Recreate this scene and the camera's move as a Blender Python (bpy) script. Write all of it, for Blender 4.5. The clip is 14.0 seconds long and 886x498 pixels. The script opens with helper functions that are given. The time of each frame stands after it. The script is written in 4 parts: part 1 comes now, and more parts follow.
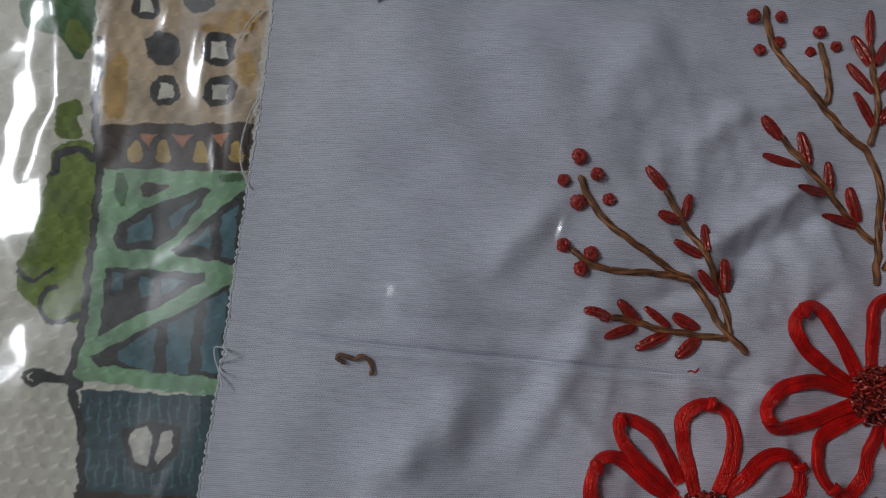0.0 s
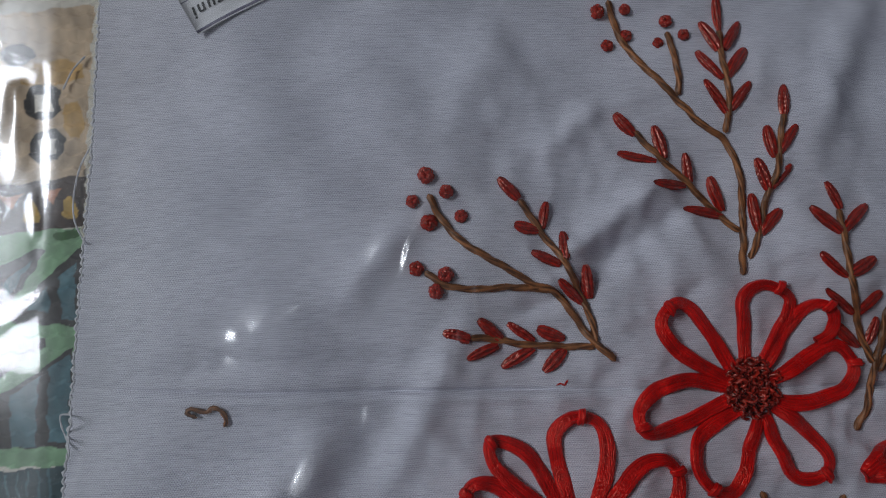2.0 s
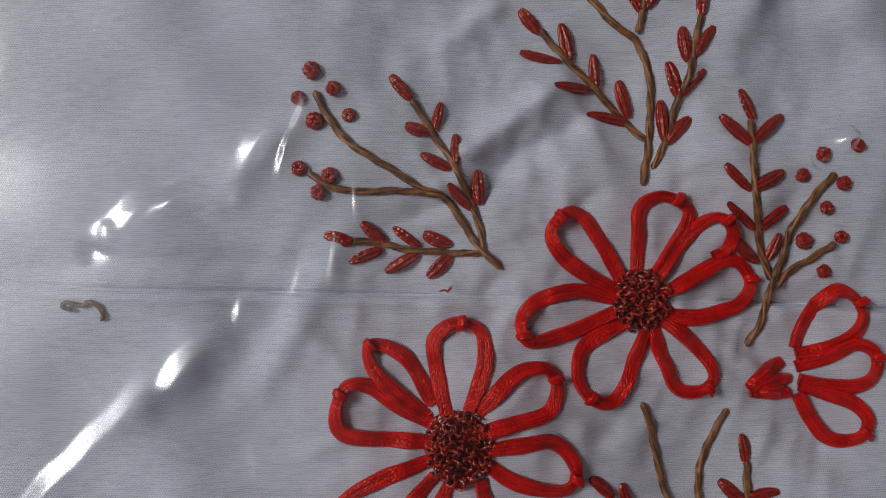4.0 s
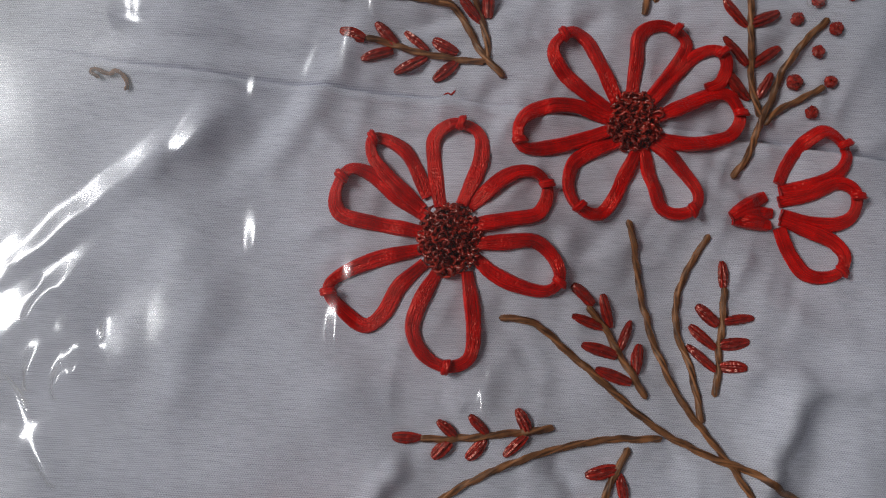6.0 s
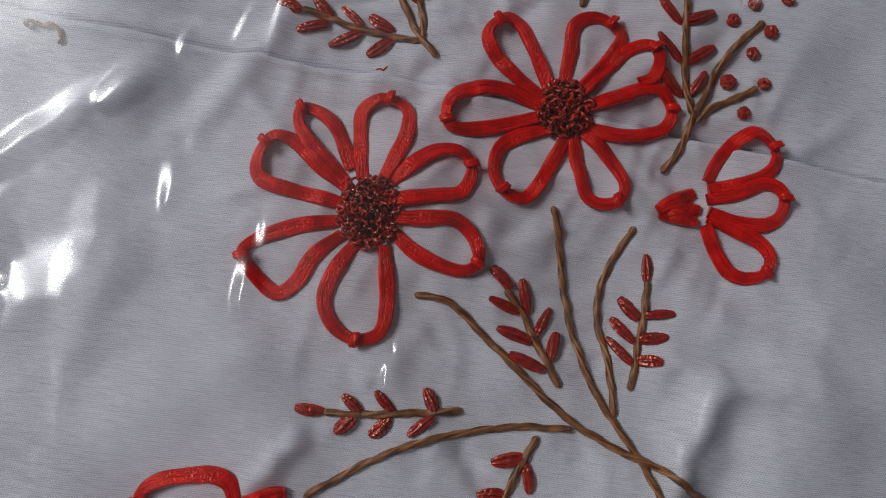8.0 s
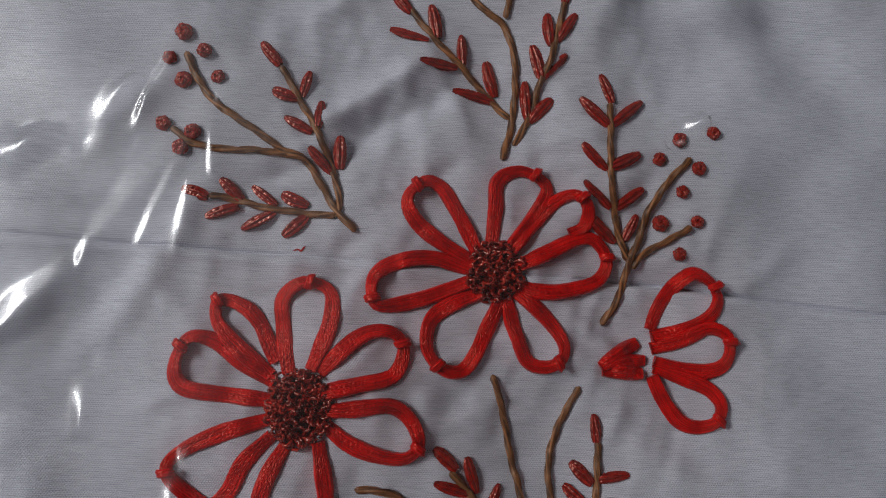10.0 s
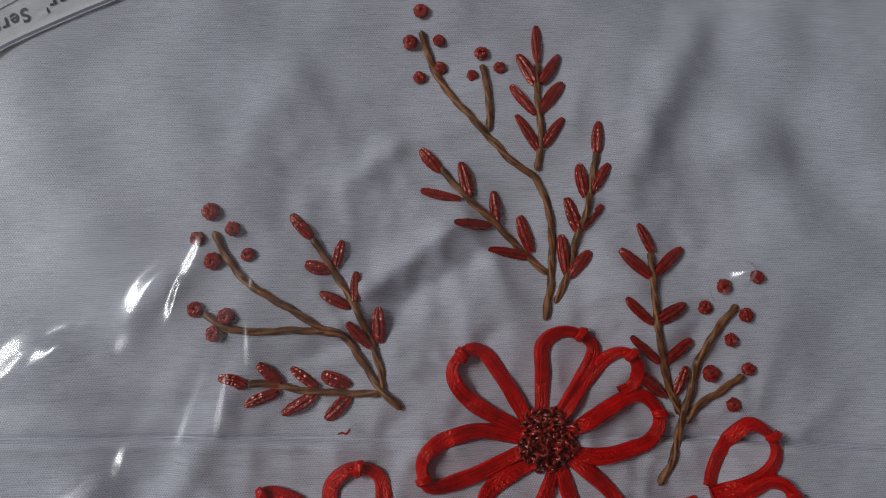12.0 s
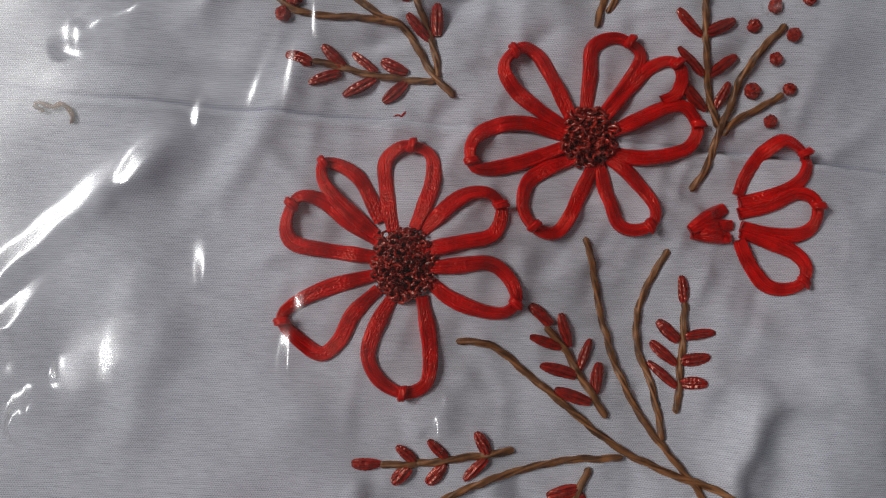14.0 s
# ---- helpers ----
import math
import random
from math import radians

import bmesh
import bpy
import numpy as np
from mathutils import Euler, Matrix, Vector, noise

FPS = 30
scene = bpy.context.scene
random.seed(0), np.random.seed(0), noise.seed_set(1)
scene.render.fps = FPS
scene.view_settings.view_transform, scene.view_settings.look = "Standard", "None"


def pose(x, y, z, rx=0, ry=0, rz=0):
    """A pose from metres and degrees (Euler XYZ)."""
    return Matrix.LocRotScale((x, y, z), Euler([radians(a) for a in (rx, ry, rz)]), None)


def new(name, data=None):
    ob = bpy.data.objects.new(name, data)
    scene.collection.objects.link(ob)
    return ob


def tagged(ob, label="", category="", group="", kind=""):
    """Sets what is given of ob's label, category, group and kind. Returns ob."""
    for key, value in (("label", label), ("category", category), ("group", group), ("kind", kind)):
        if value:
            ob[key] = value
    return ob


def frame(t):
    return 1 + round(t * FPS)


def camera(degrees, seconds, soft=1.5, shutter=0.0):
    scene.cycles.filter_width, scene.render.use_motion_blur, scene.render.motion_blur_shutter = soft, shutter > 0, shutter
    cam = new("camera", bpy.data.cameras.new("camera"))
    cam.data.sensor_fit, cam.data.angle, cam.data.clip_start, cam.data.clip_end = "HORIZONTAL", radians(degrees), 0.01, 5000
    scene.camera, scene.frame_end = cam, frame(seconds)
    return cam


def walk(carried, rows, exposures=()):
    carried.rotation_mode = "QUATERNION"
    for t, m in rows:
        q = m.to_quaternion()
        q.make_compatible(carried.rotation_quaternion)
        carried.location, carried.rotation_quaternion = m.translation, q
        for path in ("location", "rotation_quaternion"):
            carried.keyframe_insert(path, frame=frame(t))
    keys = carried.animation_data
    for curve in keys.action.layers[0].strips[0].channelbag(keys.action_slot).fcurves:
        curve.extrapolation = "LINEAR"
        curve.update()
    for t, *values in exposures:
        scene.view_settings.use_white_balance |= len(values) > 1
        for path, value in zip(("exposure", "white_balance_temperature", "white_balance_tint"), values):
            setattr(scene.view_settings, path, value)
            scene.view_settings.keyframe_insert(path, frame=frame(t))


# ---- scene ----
# ---- the camera and its way over the cloth ----
cam = camera(68.12, 14.0, soft=1.2)
PATH = [
    (0, pose(-0.09872, 0.00475, 0.12830, 8.262, -4.610, 3.202)),
    (0.5, pose(-0.09819, 0.00575, 0.12799, 8.364, -4.727, 1.816)),
    (1, pose(-0.09207, 0.01018, 0.12734, 8.217, -5.191, -0.918)),
    (1.5, pose(-0.08189, 0.00628, 0.12717, 8.772, -5.002, -0.812)),
    (2, pose(-0.07166, 0.01059, 0.12681, 8.999, -4.918, -3.048)),
    (2.2, pose(-0.07065, 0.01101, 0.12672, 8.936, -4.743, -3.009)),
    (4.3, pose(-0.04156, 0.00407, 0.12475, -0.089, -3.582, -0.586)),
    (4.5, pose(-0.03917, 0.00117, 0.12517, -1.041, -3.302, -0.139)),
    (5, pose(-0.04077, -0.01620, 0.12808, 1.182, -3.783, 0.169)),
    (5.5, pose(-0.04284, -0.02757, 0.12874, 2.318, -3.893, 1.493)),
    (6, pose(-0.04410, -0.03706, 0.12973, 3.413, -3.309, 3.624)),
    (6.5, pose(-0.04039, -0.04707, 0.13051, 3.669, -1.732, 6.945)),
    (7, pose(-0.04005, -0.05347, 0.13008, 5.031, -2.742, 6.887)),
    (7.5, pose(-0.03579, -0.05321, 0.12892, 6.071, -3.890, 6.026)),
    (8, pose(-0.02671, -0.04702, 0.12836, 6.212, -3.529, 7.383)),
    (8.5, pose(-0.02001, -0.03630, 0.12759, 5.999, -4.058, 6.014)),
    (8.7, pose(-0.01881, -0.03104, 0.12737, 5.666, -4.220, 5.257)),
    (10.8, pose(-0.02108, -0.00280, 0.12622, 8.711, -4.921, 0.098)),
    (11, pose(-0.02341, 0.00023, 0.12594, 9.141, -5.127, -0.238)),
    (11.5, pose(-0.02678, 0.00430, 0.12551, 10.096, -5.026, -0.619)),
    (12, pose(-0.02955, 0.01656, 0.12616, 9.307, -4.853, -2.064)),
    (12.5, pose(-0.03057, 0.01649, 0.12655, 9.552, -4.145, -2.291)),
    (13, pose(-0.02895, 0.01401, 0.12311, 1.516, -3.606, 0.809)),
    (13.5, pose(-0.02648, -0.00525, 0.12579, 0.029, -1.403, 2.301)),
    (14, pose(-0.03440, -0.02815, 0.12939, 1.901, -2.782, 1.878)),
]
walk(cam, PATH, exposures=[(0, -0.42, 6300, 10), (2.2, -0.30, 6150, 10), (4.3, 0.13, 6600, 10), (5, 0.08, 6650, 10), (7, 0.22, 6650, 10), (8, 0.20, 6680, 10), (8.7, -0.02, 6650, 10), (10.8, -0.06, 6650, 10), (12.5, -0.24, 6500, 10), (13, 0.18, 6800, 10), (14, 0.18, 6850, 10)])

# ---- daylight: a window beside the cloth ----
world = bpy.data.worlds.new("sky")
scene.world = world
world.use_nodes = True
wn = world.node_tree
sky = wn.nodes.new("ShaderNodeTexSky")
sky.sky_type, sky.sun_disc = "NISHITA", False
sky.sun_elevation, sky.sun_rotation = radians(38), radians(285)
wn.nodes["Background"].inputs["Strength"].default_value = 0.12
wn.links.new(sky.outputs["Color"], wn.nodes["Background"].inputs["Color"])

WIN_X, WIN_Y0, WIN_Y1, WIN_Z0, WIN_Z1 = -1.62, 0.00, 0.95, 1.02, 1.80
lamp = new("window_daylight", bpy.data.lights.new("window_daylight", "AREA"))
lamp.data.shape, lamp.data.size, lamp.data.size_y = "RECTANGLE", WIN_Z1 - WIN_Z0, WIN_Y1 - WIN_Y0
lamp.data.energy, lamp.data.color = 35.0, (0.93, 0.96, 1.0)
lamp.matrix_world = pose(WIN_X, (WIN_Y0 + WIN_Y1) / 2, (WIN_Z0 + WIN_Z1) / 2, 0, -90, 0)

CM = 0.01
rng = np.random.default_rng(7)


# ---- materials ----
def material(name):
    m = bpy.data.materials.new(name)
    m.use_nodes = True
    return m, m.node_tree, m.node_tree.nodes["Principled BSDF"]


def node(tree, kind, **values):
    n = tree.nodes.new("ShaderNode" + kind)
    for key, value in values.items():
        if key == "op":
            n.operation = value
        else:
            n.inputs[key].default_value = value
    return n


def calc(tree, op, a, b=0.0):
    n = tree.nodes.new("ShaderNodeMath")
    n.operation = op
    for i, v in enumerate((a, b)):
        if isinstance(v, (int, float)):
            n.inputs[i].default_value = v
        else:
            tree.links.new(v, n.inputs[i])
    return n.outputs[0]


def mixed(tree, factor, low, high):
    n = tree.nodes.new("ShaderNodeMix")
    n.data_type = "RGBA"
    tree.links.new(factor, n.inputs[0])
    for socket, v in ((n.inputs[6], low), (n.inputs[7], high)):
        if isinstance(v, tuple):
            socket.default_value = (*v, 1)
        else:
            tree.links.new(v, socket)
    return n.outputs[2]


def relief(tree, bsdf, height, strength, distance):
    n = node(tree, "Bump", Strength=strength, Distance=distance)
    tree.links.new(height, n.inputs["Height"])
    tree.links.new(n.outputs["Normal"], bsdf.inputs["Normal"])


def coords(tree, which="Object"):
    n = tree.nodes.new("ShaderNodeTexCoord")
    s = tree.nodes.new("ShaderNodeSeparateXYZ")
    tree.links.new(n.outputs[which], s.inputs[0])
    return n.outputs[which], s.outputs[0], s.outputs[1]


def noise_of(tree, vector, scale, detail=2.0):
    n = node(tree, "TexNoise", Scale=scale, Detail=detail)
    tree.links.new(vector, n.inputs["Vector"])
    return n.outputs["Fac"]


def weave_material():
    m, t, b = material("white_cotton_weave")
    v, x, y = coords(t)
    sway = calc(t, "MULTIPLY", calc(t, "SUBTRACT", noise_of(t, v, 140.0, 3.0), 0.5), 7.0)
    wob = calc(t, "MULTIPLY", calc(t, "SUBTRACT", noise_of(t, v, 700.0, 2.0), 0.5), 3.2)
    wob = calc(t, "ADD", wob, sway)
    a = calc(t, "SINE", calc(t, "ADD", calc(t, "MULTIPLY", x, 2 * math.pi / 0.00050), wob))
    c = calc(t, "SINE", calc(t, "ADD", calc(t, "MULTIPLY", y, 2 * math.pi / 0.00074), calc(t, "MULTIPLY", wob, 0.5)))
    dots = calc(t, "MULTIPLY", a, c)
    slub = noise_of(t, v, 2600.0, 3.0)
    rows = calc(t, "SINE", calc(t, "ADD", calc(t, "MULTIPLY", y, 2 * math.pi / 0.00037), wob))
    drawn = t.nodes.new("ShaderNodeMapping")
    drawn.inputs["Scale"].default_value = (300.0, 2400.0, 300.0)
    t.links.new(v, drawn.inputs["Vector"])
    yarn = calc(t, "MULTIPLY", calc(t, "SUBTRACT", noise_of(t, drawn.outputs[0], 1.0, 1.0), 0.5), 3.0)
    dots = calc(t, "ADD", calc(t, "MULTIPLY", dots, 0.40), calc(t, "ADD", calc(t, "MULTIPLY", rows, 0.40), calc(t, "MULTIPLY", yarn, 0.36)))
    h = calc(t, "ADD", dots, slub)
    relief(t, b, h, 0.9, 0.00010)
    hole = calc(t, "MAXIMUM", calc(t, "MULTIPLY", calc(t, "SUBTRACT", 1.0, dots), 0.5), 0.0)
    stain = noise_of(t, v, 45.0, 4.0)
    cloth = mixed(t, stain, (0.79, 0.79, 0.855), (0.84, 0.84, 0.90))
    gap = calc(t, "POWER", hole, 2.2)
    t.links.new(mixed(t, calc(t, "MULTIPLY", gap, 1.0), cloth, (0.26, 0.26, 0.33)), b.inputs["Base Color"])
    b.inputs["Roughness"].default_value = 0.85
    b.inputs["Specular IOR Level"].default_value = 0.25
    b.inputs["Sheen Weight"].default_value = 0.15
    return m


def thread_material(name, dark, light, along, rough, ridge, bump, sheen=0.3, glow=(1.0, 1.0, 1.0), fleck_depth=1.3, ior=1.5):
    """Twisted or flat thread: fibres run along v of the map, u goes across."""
    m, t, b = material(name)
    v, x, y = coords(t, "UV")
    stretch = t.nodes.new("ShaderNodeMapping")
    stretch.inputs["Scale"].default_value = (ridge, along, 1)
    t.links.new(v, stretch.inputs["Vector"])
    fibre = noise_of(t, stretch.outputs[0], 1.0, 1.5)
    ov, _, _ = coords(t)
    broad = noise_of(t, ov, 400.0, 2.0)
    both = calc(t, "ADD", calc(t, "MULTIPLY", fibre, 0.65), calc(t, "MULTIPLY", broad, 0.35))
    ramp = t.nodes.new("ShaderNodeMapRange")
    ramp.inputs["From Min"].default_value, ramp.inputs["From Max"].default_value = 0.40, 0.62
    t.links.new(both, ramp.inputs["Value"])
    t.links.new(mixed(t, ramp.outputs[0], dark, light), b.inputs["Base Color"])
    grain = t.nodes.new("ShaderNodeMapping")
    grain.inputs["Scale"].default_value = (ridge * 0.7, along * 14, 1)
    t.links.new(v, grain.inputs["Vector"])
    fleck = noise_of(t, grain.outputs[0], 1.0, 0.5)
    relief(t, b, calc(t, "ADD", calc(t, "MULTIPLY", fibre, 0.7), calc(t, "MULTIPLY", fleck, fleck_depth)), bump, 0.00030)
    b.inputs["Roughness"].default_value = rough
    b.inputs["Specular IOR Level"].default_value = 0.8
    b.inputs["Specular Tint"].default_value = (*glow, 1)
    b.inputs["IOR"].default_value = ior
    b.inputs["Sheen Weight"].default_value = sheen
    b.inputs["Sheen Roughness"].default_value = 0.4
    return m


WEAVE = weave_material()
RIBBON = thread_material("red_satin_ribbon", (0.40, 0.0006, 0.0014), (0.92, 0.005, 0.004), 1.2, 0.33, 16.0, 1.0, 0.0, (1.0, 0.26, 0.18), 1.0, 1.65)
RUST = thread_material("rust_embroidery_thread", (0.12, 0.0010, 0.0008), (0.58, 0.018, 0.008), 0.6, 0.27, 12.0, 1.0, 0.0, (1.0, 0.54, 0.42), 1.1, 1.78)
BROWN_THREAD = thread_material("brown_embroidery_thread", (0.06, 0.018, 0.005), (0.40, 0.155, 0.050), 1.4, 0.5, 9.0, 0.8, 0.0, (1.0, 0.85, 0.7), 0.4)
MAROON = thread_material("maroon_knotted_thread", (0.08, 0.001, 0.001), (0.64, 0.036, 0.016), 2.0, 0.22, 4.0, 0.6, 0.0, (1.0, 0.72, 0.6), 1.0, 1.8)
WHITE_THREAD = thread_material("white_cotton_thread", (0.62, 0.62, 0.65), (0.82, 0.82, 0.84), 3.0, 0.7, 10.0, 0.5)


def film_material():
    m, t, b = material("clear_cellophane")
    t.nodes.remove(b)
    clear, crisp, milky = t.nodes.new("ShaderNodeBsdfTransparent"), t.nodes.new("ShaderNodeBsdfGlossy"), t.nodes.new("ShaderNodeBsdfGlossy")
    crisp.inputs["Roughness"].default_value, milky.inputs["Roughness"].default_value = 0.045, 0.29
    clear.inputs["Color"].default_value = (0.985, 0.985, 0.98, 1)
    fres = node(t, "Fresnel", IOR=1.7)
    v, x, y = coords(t)
    bump = node(t, "Bump", Strength=0.05, Distance=0.0004)
    t.links.new(noise_of(t, v, 420.0, 3.0), bump.inputs["Height"])
    sheen, mix = t.nodes.new("ShaderNodeMixShader"), t.nodes.new("ShaderNodeMixShader")
    smear = t.nodes.new("ShaderNodeMapRange")
    smear.inputs["From Min"].default_value, smear.inputs["From Max"].default_value = 0.35, 0.65
    smear.inputs["To Min"].default_value, smear.inputs["To Max"].default_value = 1.0, 2.2
    t.links.new(noise_of(t, v, 60.0, 4.0), smear.inputs["Value"])
    for n in (crisp, milky, fres):
        t.links.new(bump.outputs["Normal"], n.inputs["Normal"])
    t.links.new(fres.outputs[0], sheen.inputs[0])
    t.links.new(clear.outputs[0], sheen.inputs[1])
    t.links.new(crisp.outputs[0], sheen.inputs[2])
    t.links.new(calc(t, "MULTIPLY", fres.outputs[0], smear.outputs[0]), mix.inputs[0])
    t.links.new(sheen.outputs[0], mix.inputs[1])
    t.links.new(milky.outputs[0], mix.inputs[2])
    t.links.new(mix.outputs[0], t.nodes["Material Output"].inputs["Surface"])
    return m


def mat_material():
    m, t, b = material("printed_foam_mat")
    ink_layer = t.nodes.new("ShaderNodeVertexColor")
    ink_layer.layer_name = "print"
    v, x, y = coords(t)
    worn = noise_of(t, v, 700.0, 4.0)
    tone = calc(t, "ADD", 0.78, calc(t, "MULTIPLY", worn, 0.44))
    mul = t.nodes.new("ShaderNodeVectorMath")
    mul.operation = "SCALE"
    t.links.new(ink_layer.outputs["Color"], mul.inputs[0])
    t.links.new(tone, mul.inputs["Scale"])
    t.links.new(mul.outputs[0], b.inputs["Base Color"])
    relief(t, b, noise_of(t, v, 2500.0, 3.0), 0.4, 0.0002)
    b.inputs["Roughness"].default_value = 0.7
    return m


def plain_material(name, low, high, scale, rough):
    m, t, b = material(name)
    v, x, y = coords(t)
    n = noise_of(t, v, scale, 5.0)
    t.links.new(mixed(t, n, low, high), b.inputs["Base Color"])
    relief(t, b, n, 0.2, 0.002)
    b.inputs["Roughness"].default_value = rough
    return m


FILM = film_material()
MAT = mat_material()
# unseen walls and ceiling: dark only to keep reflections in the film low
DARK_SURROUND = plain_material("dark_unseen_surround", (0.05, 0.05, 0.052), (0.075, 0.073, 0.07), 6.0, 0.8)
TILE = plain_material("dark_floor_tile", (0.12, 0.11, 0.10), (0.17, 0.16, 0.15), 9.0, 0.4)
PAINTED_WOOD = plain_material("white_painted_wood", (0.70, 0.70, 0.68), (0.78, 0.78, 0.76), 30.0, 0.5)
PAPER = plain_material("white_note_paper", (0.72, 0.72, 0.73), (0.80, 0.80, 0.81), 400.0, 0.75)
INK = plain_material("black_pen_ink", (0.012, 0.012, 0.014), (0.03, 0.03, 0.03), 900.0, 0.5)
RULE = plain_material("grey_rule_ink", (0.16, 0.15, 0.22), (0.22, 0.21, 0.28), 900.0, 0.6)


# ---- mesh helpers: shapes are given in centimetres ----
def mesh_of(name, verts, faces, mat, uvs=None, smooth=True):
    me = bpy.data.meshes.new(name)
    me.from_pydata((np.asarray(verts, float) * CM).tolist(), [], faces)
    me.materials.append(mat)
    if uvs is not None:
        layer = me.uv_layers.new(name="map")
        loops = np.empty(len(me.loops), np.int32)
        me.loops.foreach_get("vertex_index", loops)
        layer.data.foreach_set("uv", np.asarray(uvs, np.float32)[loops].ravel())
    me.polygons.foreach_set("use_smooth", np.full(len(me.polygons), smooth))
    me.update()
    return me


def part(name, mesh, parent=None, label="", m=None):
    ob = new(name, mesh)
    if parent is not None:
        ob.parent = parent
    if m is not None:
        ob.matrix_basis = m
    return tagged(ob, label) if label else ob


def sheet_faces(nu, nv, closed=False):
    i, j = np.meshgrid(np.arange(nu - 1), np.arange(nv if closed else nv - 1), indexing="ij")
    k = (j + 1) % nv
    return np.stack([i * nv + j, (i + 1) * nv + j, (i + 1) * nv + k, i * nv + k], -1).reshape(-1, 4).tolist()


def glide(points, step=0.05):
    """A smooth line through the points, evenly stepped."""
    p = np.asarray(points, float)
    q = np.vstack([2 * p[0] - p[1], p, 2 * p[-1] - p[-2]])
    out = []
    for a, b, c, d in zip(q[:-3], q[1:-2], q[2:-1], q[3:]):
        n = max(2, int(np.linalg.norm(c - b) / step))
        s = np.linspace(0, 1, n, endpoint=False)[:, None]
        out.append(0.5 * (2 * b + (c - a) * s + (2 * a - 5 * b + 4 * c - d) * s**2 + (3 * b - a - 3 * c + d) * s**3))
    return np.vstack([*out, p[-1:]])


def lengths_along(line):
    return np.r_[0, np.cumsum(np.linalg.norm(np.diff(line, axis=0), axis=1))]


def rope(line, radius, sides=10, twist=9.0, depth=0.16, plies=2, flat=0.85):
    """A twisted thread along a 3D line."""
    line = np.asarray(line, float)
    s = lengths_along(line)
    tan = np.gradient(line, axis=0)
    tan /= np.linalg.norm(tan, axis=1)[:, None] + 1e-9
    side = np.cross(tan, (0, 0, 1.0)) + 1e-6
    side /= np.linalg.norm(side, axis=1)[:, None]
    up = np.cross(side, tan)
    ends = np.clip(np.minimum(s, s[-1] - s) / (radius * 1.5), 0, 1)
    grow = np.sqrt(1 - (1 - ends) ** 2) * 0.85 + 0.15
    a = np.linspace(0, 2 * np.pi, sides, endpoint=False)
    r = radius * grow[:, None] * (1 + depth * np.cos(plies * a[None] - twist * s[:, None]))
    v = line[:, None] + r[..., None] * (np.cos(a)[None, :, None] * side[:, None] + flat * np.sin(a)[None, :, None] * up[:, None])
    uv = np.stack(np.broadcast_arrays(a[None] / (2 * np.pi) - 0.35 * s[:, None], s[:, None]), -1)
    faces = sheet_faces(len(line), sides, True)
    faces += [list(range(sides))[::-1], [(len(line) - 1) * sides + k for k in range(sides)]]
    return v.reshape(-1, 3), faces, uv.reshape(-1, 2)


def joined(pieces):
    verts, faces, uvs, n = [], [], [], 0
    for v, f, u in pieces:
        verts.append(v), uvs.append(u)
        faces += [[i + n for i in face] for face in f]
        n += len(v)
    return np.vstack(verts), faces, np.vstack(uvs)


# ---- the lie of the cloth ----
def ridge(x, y, x0, y0, x1, y1, width, height, sharp=0.0):
    """A soft fold along a stretch; sharp leans it over to one side."""
    dx, dy = x1 - x0, y1 - y0
    n = math.hypot(dx, dy)
    s = ((x - x0) * dx + (y - y0) * dy) / n
    d = ((y - y0) * dx - (x - x0) * dy) / n
    d = d + 0.12 * width * np.sin(s * 2.3 / width + x0)
    end = np.clip(np.minimum(s, n - s) / (0.35 * n) + 0.35, 0, 1)
    end = end * end * (3 - 2 * end)
    k = d / width
    return height * end * np.exp(-k * k) * (1 + sharp * np.tanh(3 * k))


FOLDS = [
    (-7.99, -0.43, -9.84, -2.19, 0.38, 0.108, 0),
    (-12.88, 1, -10.53, 0.82, 0.21, -0.081, 0),
    (-11.2, 0.92, -6.4, 0.78, 0.26, -0.07, 0),
    (-8.62, -2.23, -6.7, 0.18, 0.34, -0.068, 0),
    (-3.66, 2.7, -1.3, 4.3, 0.26, 0.21, 0),
    (-3.02, 2.46, -0.76, 3.71, 0.26, -0.16, 0),
    (4.39, 9.29, 1.74, 4.92, 0.51, 0.216, 0),
    (6.81, 9.03, 5.58, 4.84, 0.77, -0.189, 0),
    (3.65, -4.96, 2.87, -6.96, 0.38, 0.203, 0),
    (2.97, -6.72, 2.77, -8.5, 0.34, 0.176, 0),
    (4.27, -5.45, 3.88, -8.16, 0.42, -0.162, 0),
    (-1.34, -6.88, -0.44, -7.98, 0.21, -0.108, 0),
    (-4.22, -6.99, -5.15, -8.28, 0.26, 0.135, 0),
]
MORE_FOLDS = [
    (-5.38, 1.94, -7.38, -1.68, 0.34, 0.135, 0),
    (-8.42, -2.97, -9.94, -5.18, 0.42, 0.135, 0),
    (-10.29, -2.22, -8.14, -0.18, 0.38, 0.121, 0),
    (-8.21, 1.82, -6.42, 3.76, 0.34, 0.121, 0),
    (-3.84, 4.81, -2.47, 6.06, 0.3, 0.121, 0),
    (-4.94, 1.48, -2.37, 2.44, 0.21, -0.081, 0),
    (1.89, -4.83, 5.55, -5.3, 0.26, 0.108, 0),
    (-7.98, -3.1, -9.04, -6.79, 0.51, 0.135, 0),
    (3.07, -3.51, 6.14, -5.02, 0.42, 0.135, 0),
    (-4.39, 7.67, -5.91, 5.15, 0.59, 0.162, 0),
    (1.92, 5.16, 6.31, 6.06, 0.68, 0.135, 0),
    (4.4, 10.5, 3.6, 5.6, 1.25, -0.26, 0),
]
